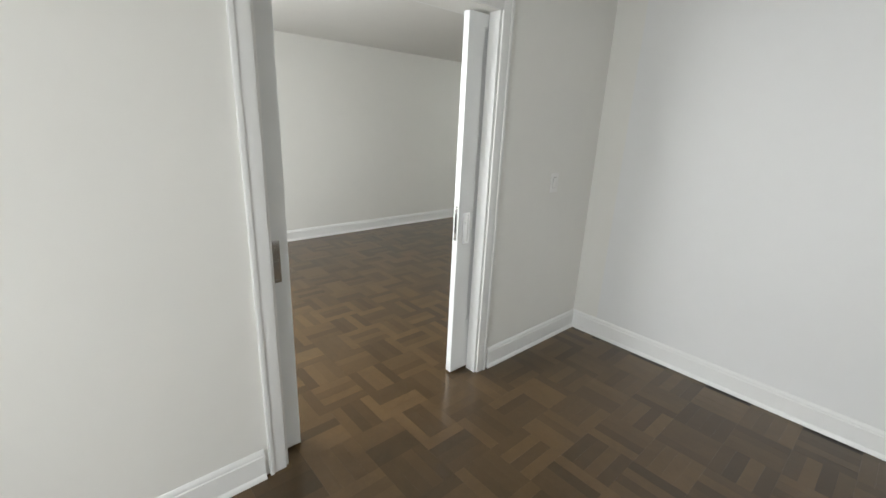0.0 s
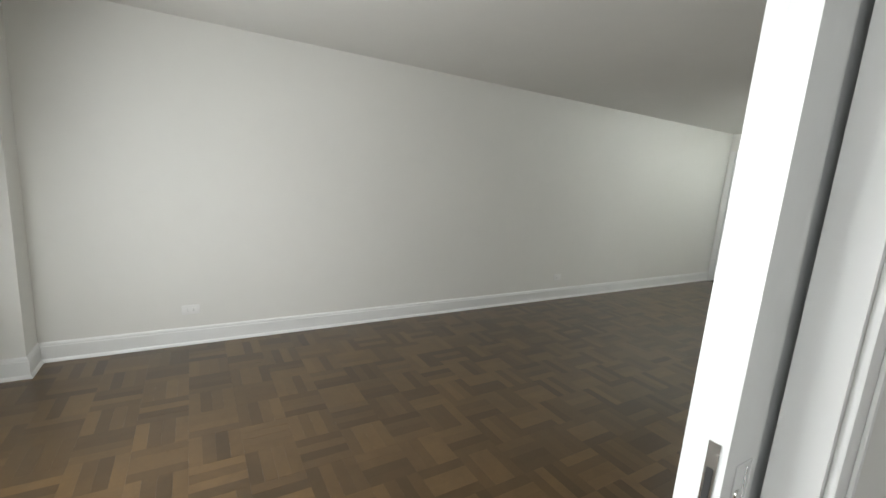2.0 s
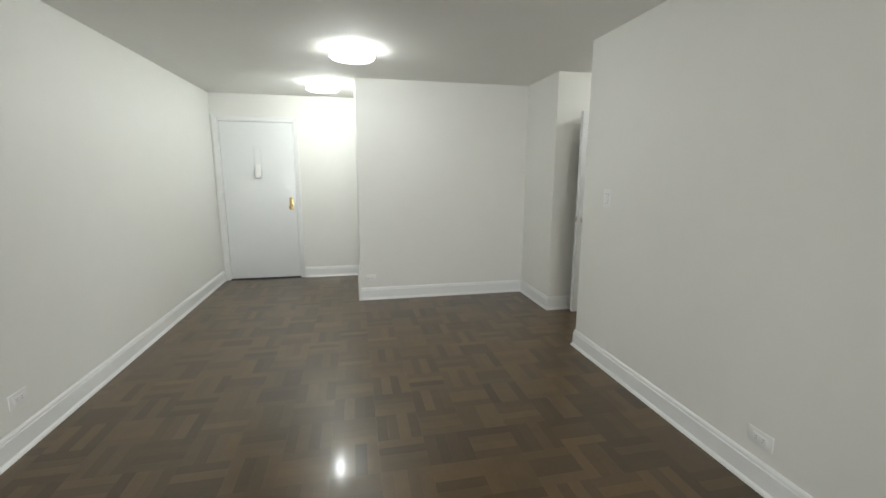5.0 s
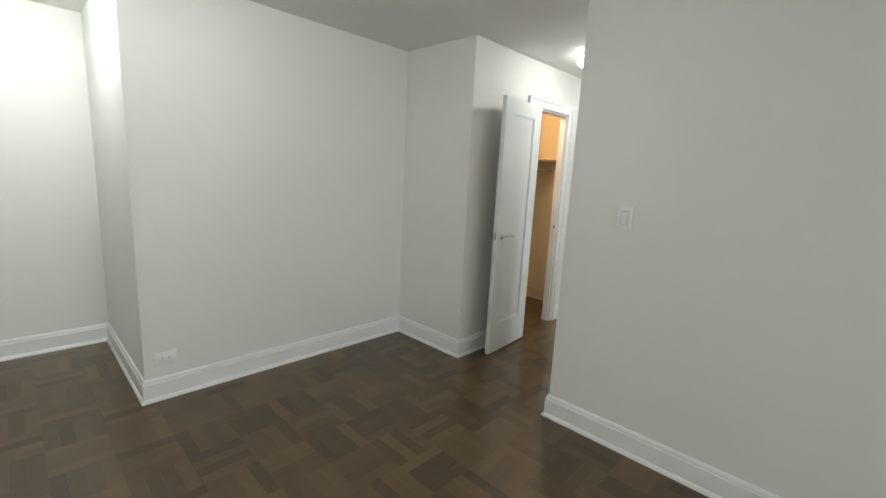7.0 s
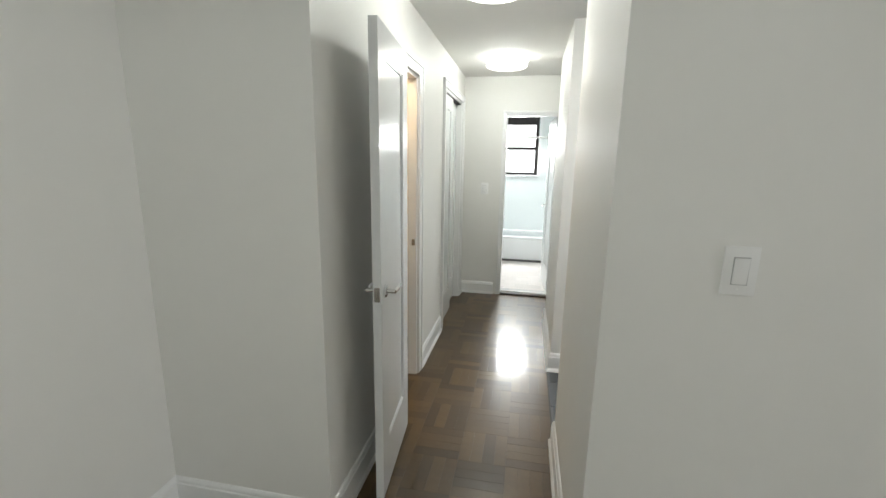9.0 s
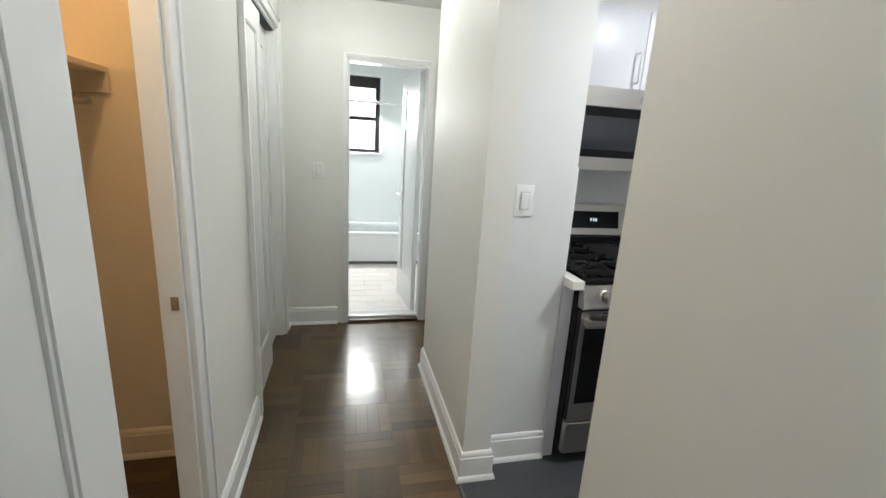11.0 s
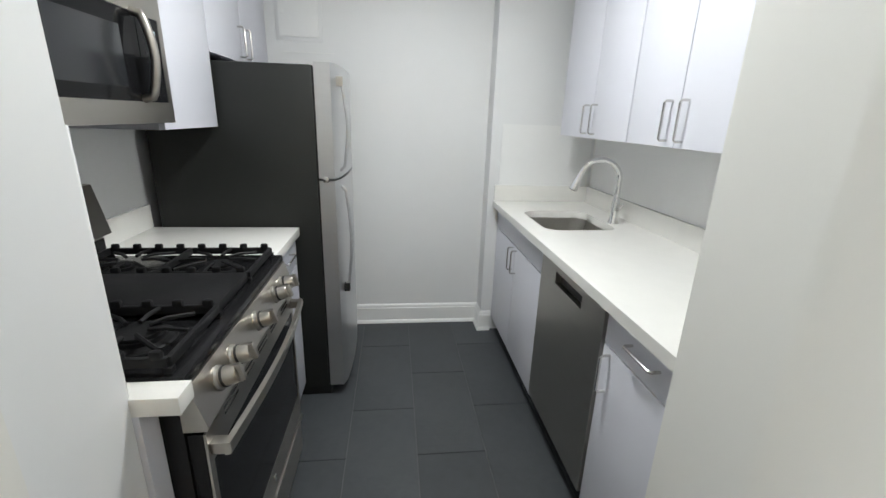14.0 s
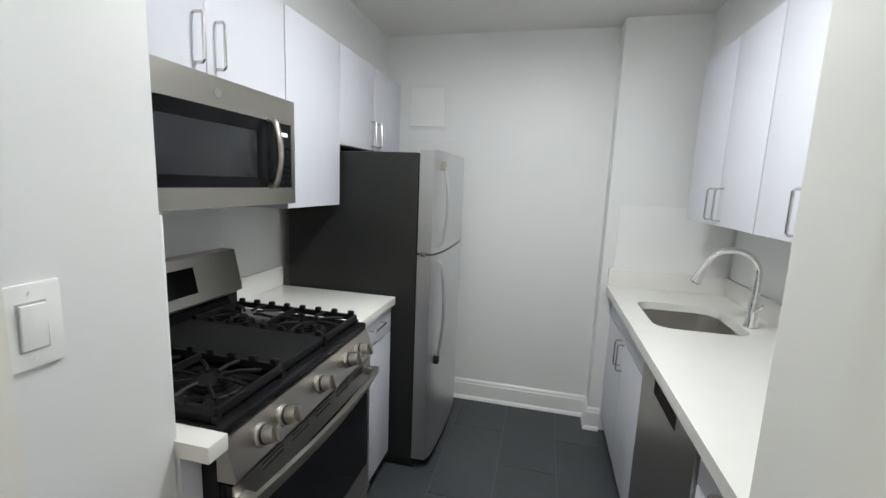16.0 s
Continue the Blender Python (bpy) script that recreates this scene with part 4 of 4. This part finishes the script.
# centre griddle and two grates
part("griddle", boxes((GX0, GX1, yc - 0.115, yc + 0.115, 0.922, 0.952), bevel=0.008), M_IRON, rg, "flat cast iron griddle plate")
for ya, yb in ((RY1 - 0.262, RY1 - 0.022), (RY0 + 0.022, RY0 + 0.262)):
    bm = bmesh.new()
    for y in (ya, yb):
        box(bm, GX0, GX1, y - 0.006, y + 0.006, 0.930, 0.952, 0.003)
    for x in (GX0, (GX0 + GX1) / 2, GX1):
        box(bm, x - 0.006, x + 0.006, ya, yb, 0.930, 0.952, 0.003)
    ym = (ya + yb) / 2
    for cx in (GX0 + (GX1 - GX0) * 0.25, GX0 + (GX1 - GX0) * 0.75):
        for a in range(0, 360, 45):
            c0, s0 = math.cos(radians(a)), math.sin(radians(a))
            reach = 0.135 if a % 90 == 45 else 0.118
            tube(bm, [(cx + 0.035 * c0, ym + 0.035 * s0, 0.950), (cx + 0.07 * c0, ym + 0.07 * s0, 0.952), (cx + reach * c0, ym + min(0.118, reach) * s0, 0.946)], 0.0055, 6)
    for k in range(8):
        x = GX0 + 0.02 + (GX1 - GX0 - 0.04) * k / 7
        for y in (ya, yb):
            box(bm, x - 0.012, x + 0.012, y - 0.008, y + 0.008, 0.946, 0.967, 0.007)
    for x in (GX0, GX1):
        for y in (ya, yb):
            box(bm, x - 0.008, x + 0.008, y - 0.008, y + 0.008, 0.917, 0.932)
    part("grate", bm, M_IRON, rg, "cast iron pan grate")

# microwave above the range
mw = thing("microwave", (2.35, -0.88, 1.37), "stainless over-range microwave with black glass door", "microwave")
MY0, MY1, MF = -1.262, -0.500, 2.147
part("body", boxes((MF + 0.02, KX - 0.009, MY0, MY1, 1.378, 1.738), bevel=0.003), M_FRBODY, mw)
bm = boxes((MF, MF + 0.022, MY0, MY1, 1.655, 1.740), (MF, MF + 0.022, MY0, MY1, 1.370, 1.428), (MF, MF + 0.022, MY0, MY0 + 0.022, 1.428, 1.655), (MF, MF + 0.022, MY1 - 0.018, MY1, 1.428, 1.655))
bmesh.ops.remove_doubles(bm, verts=bm.verts, dist=1e-5)
fc = part("fascia", bm, M_STEELH, mw, "brushed steel front")
dg = part("door_glass", boxes((MF + 0.003, MF + 0.020, MY0 + 0.135, MY1 - 0.018, 1.429, 1.654)), M_BLACKGL, mw, "black glass door")
part("screen", boxes((MF + 0.0015, MF + 0.004, MY0 + 0.215, MY1 - 0.040, 1.462, 1.612), bevel=0.0008), M_GREY, dg)
pn = part("control_panel", boxes((MF + 0.002, MF + 0.020, MY0 + 0.022, MY0 + 0.132, 1.429, 1.654)), M_BLACKGL, mw, "black touch panel")
for r in range(6):
    for q in range(3):
        y = MY0 + 0.035 + 0.028 * q
        part("key", boxes((MF + 0.0008, MF + 0.0022, y, y + 0.014, 1.445 + 0.022 * r, 1.451 + 0.022 * r)), M_GREY, pn)
part("clock", boxes((MF + 0.0008, MF + 0.0022, MY0 + 0.045, MY0 + 0.085, 1.610, 1.622)), M_DIGIT, pn)
bm = bmesh.new()
hy = MY0 + 0.150
tube(bm, [(MF + 0.004, hy, 1.435), (MF - 0.022, hy, 1.442)] + [(MF - 0.026 - 0.016 * math.sin(math.pi * k / 10), hy, 1.452 + 0.19 * k / 10) for k in range(11)] + [(MF - 0.022, hy, 1.650), (MF + 0.004, hy, 1.656)], 0.0115, 12)
part("handle", bm, M_STEEL, mw, "bowed steel handle")
bm = bmesh.new()
lathe(bm, [(0, 0), (0.014, 0), (0.014, 0.0015), (0, 0.002)], Matrix.Translation((MF, (MY0 + MY1) / 2, 1.697)) @ pose(0, 0, 0, 0, -90, 0), 20)
part("badge", bm, M_NICKEL, mw)
part("vent_grille", boxes((MF + 0.03, KX - 0.05, MY0 + 0.03, MY1 - 0.03, 1.368, 1.378)), M_SLOT, mw)

# wall cabinets, range side
CX = 2.182
c = cabinet("wall_cabinet", (2.4, -0.88, 1.745), "pale lavender-white two-door cabinet above the microwave", "wall cabinets", CX + 0.018, KX - 0.002, MY0, -0.508, 1.745, 2.085)
front_door(c, CX, -1, -0.885, -0.509, 1.745, 2.085, pull=(-0.845, 1.835))
front_door(c, CX, -1, MY0, -0.885, 1.745, 2.085, pull=(-0.925, 1.835))
c = cabinet("wall_cabinet", (2.4, -1.47, 1.345), "pale lavender-white tall single-door wall cabinet beside the fridge", "wall cabinets", CX + 0.018, KX - 0.002, -1.690, MY0 - 0.002, 1.345, 2.085)
front_door(c, CX, -1, -1.690, MY0 - 0.002, 1.345, 2.085)
c = cabinet("wall_cabinet", (2.4, -2.1, 1.63), "pale lavender-white two-door cabinet above the fridge", "wall cabinets", CX + 0.018, KX - 0.002, -2.53, -1.692, 1.63, 2.085)
front_door(c, CX, -1, -2.098, -1.692, 1.63, 2.085, pull=(-2.055, 1.72))
front_door(c, CX, -1, -2.53, -2.098, 1.63, 2.085, pull=(-2.14, 1.72))
# soffits above the cabinets
solid("soffit", boxes((CX + 0.10, 2.54, -2.535, -0.470, 2.087, CEIL)), M_KWALL, "white painted soffit above the range cabinets", "soffit")
solid("soffit", boxes((SX, 0.44, -2.395, -0.470, 2.087, CEIL)), M_KWALL, "white painted soffit above the sink cabinets", "soffit")

# fridge
fg = thing("fridge", (2.15, -2.05, 0.0), "top-freezer fridge, stainless doors and dark grey sides", "fridge")
FY0, FY1, FZ = -2.395, -1.712, 1.615
part("body", boxes((1.797, 2.48, FY0, FY1, 0.055, FZ - 0.012), bevel=0.006), M_FRBODY, fg)
part("base_grille", boxes((1.790, 2.46, FY0 + 0.02, FY1 - 0.02, 0.0, 0.055)), M_KICK, fg)


def fridge_door(name, z0, z1):
    """A door with a gently bowed front."""
    bm = bmesh.new()
    n = 14
    cols = []
    for k in range(n + 1):
        u = k / n
        y = FY1 - (FY1 - FY0) * u
        x = 1.712 - 0.022 * math.sin(math.pi * u) ** 0.7 if 0 < k < n else 1.722
        cols.append([bm.verts.new((x, y, z0)), bm.verts.new((x, y, z1)), bm.verts.new((1.790, y, z1)), bm.verts.new((1.790, y, z0))])
    for a, b in zip(cols, cols[1:]):
        for k in range(4):
            bm.faces.new((a[k], a[(k + 1) % 4], b[(k + 1) % 4], b[k]))
    bm.faces.new(cols[0])
    bm.faces.new(cols[-1][::-1])
    return part(name, bm, M_FRSTEEL, fg, "brushed stainless " + name.replace("_", " "))


d1 = fridge_door("freezer_door", 1.135, FZ)
d2 = fridge_door("fridge_door", 0.065, 1.125)
part("gasket", boxes((1.789, 1.798, FY0 + 0.01, FY1 - 0.01, 0.07, FZ - 0.02)), M_KICK, fg)
for d, za, zb in ((d1, 1.165, 1.555), (d2, 0.60, 1.095)):
    bm = bmesh.new()
    hy = FY1 - 0.060
    far = 0.052
    pts = [(1.712, hy, za), (1.698, hy, za + 0.004)] + [(1.682 - far * 0.35 * math.sin(math.pi * k / 10), hy, za + 0.02 + (zb - za - 0.04) * k / 10) for k in range(11)] + [(1.698, hy, zb - 0.004), (1.712, hy, zb)]
    tube(bm, pts, 0.008, 10)
    h = part("handle", bm, M_FRSTEEL, d, "slim bowed steel handle")
    z = za if d is d2 else zb
    part("handle_cap", boxes((1.678, 1.712, hy - 0.014, hy + 0.014, z - 0.03, z + 0.012), bevel=0.004), M_FRBODY if d is d2 else M_STEEL, h)
part("hinge_cover", boxes((1.735, 1.810, FY0 + 0.015, FY0 + 0.06, FZ, FZ + 0.014), bevel=0.005), M_FRBODY, fg)
part("middle_hinge", boxes((1.748, 1.772, FY1 - 0.002, FY1 + 0.006, 1.118, 1.142), bevel=0.002), M_NICKEL, fg)
bm = bmesh.new()
lathe(bm, [(0, 0), (0.013, 0), (0.013, 0.0015), (0, 0.002)], Matrix.Translation((1.7345, FY0 + 0.05, 1.54)) @ pose(0, 0, 0, 0, -90, 0), 20)
part("badge", bm, M_NICKEL, fg)

# breaker panel door on the back wall
pd = thing("breaker_panel", (1.98, -2.535, 1.9), "painted white electrical panel door in the back wall", "electrical panel")
part("frame", boxes((1.865, 2.125, -2.535, -2.529, 1.805, 2.085), bevel=0.002), M_KWALL, pd)
part("door", boxes((1.885, 2.105, -2.5295, -2.520, 1.825, 2.065), bevel=0.003), M_TRIM, pd)
part("latch", boxes((2.075, 2.095, -2.521, -2.516, 1.94, 1.965), bevel=0.001), M_TRIM, pd)
solid("trim", boxes((1.80, 2.09, -2.535, -2.530, 1.745, 1.750)), M_TRIM, "thin painted seam strip below the panel", "trim")

# ---------- floors, piece by piece ----------


def strip_mesh(name, w, d, h, material):
    bm = bmesh.new()
    c = 0.00025
    lo = [bm.verts.new(p) for p in ((0, 0, -h), (w, 0, -h), (w, d, -h), (0, d, -h))]
    mid = [bm.verts.new(p) for p in ((0, 0, -c), (w, 0, -c), (w, d, -c), (0, d, -c))]
    top = [bm.verts.new(p) for p in ((c, c, 0), (w - c, c, 0), (w - c, d - c, 0), (c, d - c, 0))]
    for a, b in ((lo, mid), (mid, top)):
        for k in range(4):
            bm.faces.new((a[k], a[(k + 1) % 4], b[(k + 1) % 4], b[k]))
    bm.faces.new(top)
    bmesh.ops.recalc_face_normals(bm, faces=bm.faces)
    me = bpy.data.meshes.new(name)
    bm.to_mesh(me)
    bm.free()
    me.materials.append(material)
    return me


# slate tiles, a running bond along the kitchen
kf = tagged(new("kitchen_floor", mesh_of("kitchen_floor", boxes((0.20, 2.54, -2.535, -0.03, -0.005, -0.0035)), M_GROUT)), "dark slate-grey kitchen floor tiles with thin grey joints", "floor", kind="structure")
TW, TL, GAP = 0.302, 0.61, 0.0035
cache = {}
for col in range(8):
    x0 = 1.667 - 0.305 * 5 + 0.305 * col
    x0c, x1c = max(x0 + GAP / 2, 0.20), min(x0 + 0.305 - GAP / 2, 2.54)
    if x1c - x0c < 0.02:
        continue
    shift = -1.58 if col % 2 == 0 else -1.27
    for row in range(-4, 5):
        y0 = shift + 0.615 * row
        y0c, y1c = max(y0 + GAP / 2, -2.535), min(y0 + 0.615 - GAP / 2, -0.03)
        if y1c - y0c < 0.02:
            continue
        key = (round(x1c - x0c, 4), round(y1c - y0c, 4))
        if key not in cache:
            cache[key] = strip_mesh("tile", key[0], key[1], 0.004, M_SLATE)
        t = new("tile", cache[key])
        t.parent = kf
        t.location = (x0c, y0c, 0.0)

# bathroom floor
bf = tagged(new("bathroom_floor", mesh_of("bathroom_floor", boxes((3.72, 5.98, -0.78, 0.98, -0.05, 0.012)), M_MARBLE)), "white bathroom floor tiles, bright under the window", "floor", kind="structure")
wide = strip_mesh("tile", 0.146, 0.296, 0.004, M_TILEF)
for i in range(11):
    for j in range(6):
        t = new("tile", wide)
        t.parent = bf
        t.location = (3.722 + 0.15 * i, -0.78 + 0.30 * j - (0.15 if i % 2 else 0), 0.016)
        if t.location.y + 0.296 > 0.99 or t.location.y < -0.79:
            bpy.data.objects.remove(t)

# parquet: basket weave of four strips to a square
SQ, NS = 0.242, 4
SW = SQ / NS
pf = tagged(new("parquet_floor", mesh_of("parquet_floor", boxes((-3.46, 3.60, -7.40, 2.86, -0.0058, -0.0042)), M_JOINT)), "dark stained oak parquet in a basket weave, satin varnish", "floor", kind="structure")
AREAS = [(-3.46, 0.02, -5.64, 2.86), (0.0, 3.60, -0.30, 1.60), (-0.20, 3.40, -7.40, -2.60)]


def inside(x, y):
    if 0.2 < x < 2.66 and -2.6 < y < -0.03:
        return False
    return any(a - 0.05 <= x <= b + 0.05 and c - 0.05 <= y <= d + 0.05 for a, b, c, d in AREAS)


along_x = strip_mesh("strip", SQ - 0.0003, SW - 0.0003, 0.004, M_PARQ_P)
along_y = strip_mesh("strip", SW - 0.0003, SQ - 0.0003, 0.004, M_PARQ_P)
verts, faces = [], []
singles = 0
rng = random.Random(5)
for i in range(-15, 16):
    for j in range(-31, 13):
        cx, cy = SQ * i + 0.03, SQ * j - 0.02
        for k in range(NS):
            level = (i + j) % 2 == 0
            x0, y0 = (cx, cy + SW * k) if level else (cx + SW * k, cy)
            w, d = (SQ - 0.0003, SW - 0.0003) if level else (SW - 0.0003, SQ - 0.0003)
            if not inside(x0 + w / 2, y0 + d / 2):
                continue
            across, along = radians(rng.uniform(-0.4, 0.4)), radians(rng.uniform(-0.1, 0.1))
            lx, ly = (along, across) if level else (across, along)
            if singles < 300 and 0.2 < x0 < 2.9 and -0.05 < y0 < 0.9:
                s = new("strip", along_x if level else along_y)
                s.parent = pf
                s.location = (x0, y0, -(lx * w + ly * d) / 2)
                s.rotation_euler = (ly, -lx, 0)
                singles += 1
                continue
            n = len(verts)
            for z in (-0.004, 0.0):
                verts += [(x0 + w * u, y0 + d * v, z + lx * w * (u - 0.5) + ly * d * (v - 0.5)) for u, v in ((0, 0), (1, 0), (1, 1), (0, 1))]
            for q in range(4):
                faces.append((n + q, n + (q + 1) % 4, n + 4 + (q + 1) % 4, n + 4 + q))
            faces.append((n + 4, n + 5, n + 6, n + 7))
me = bpy.data.meshes.new("strips")
me.from_pydata(verts, [], faces)
me.materials.append(M_PARQ)
rest = tagged(new("strips", me), "dark stained oak parquet strips", kind="stuff")
rest.parent = pf
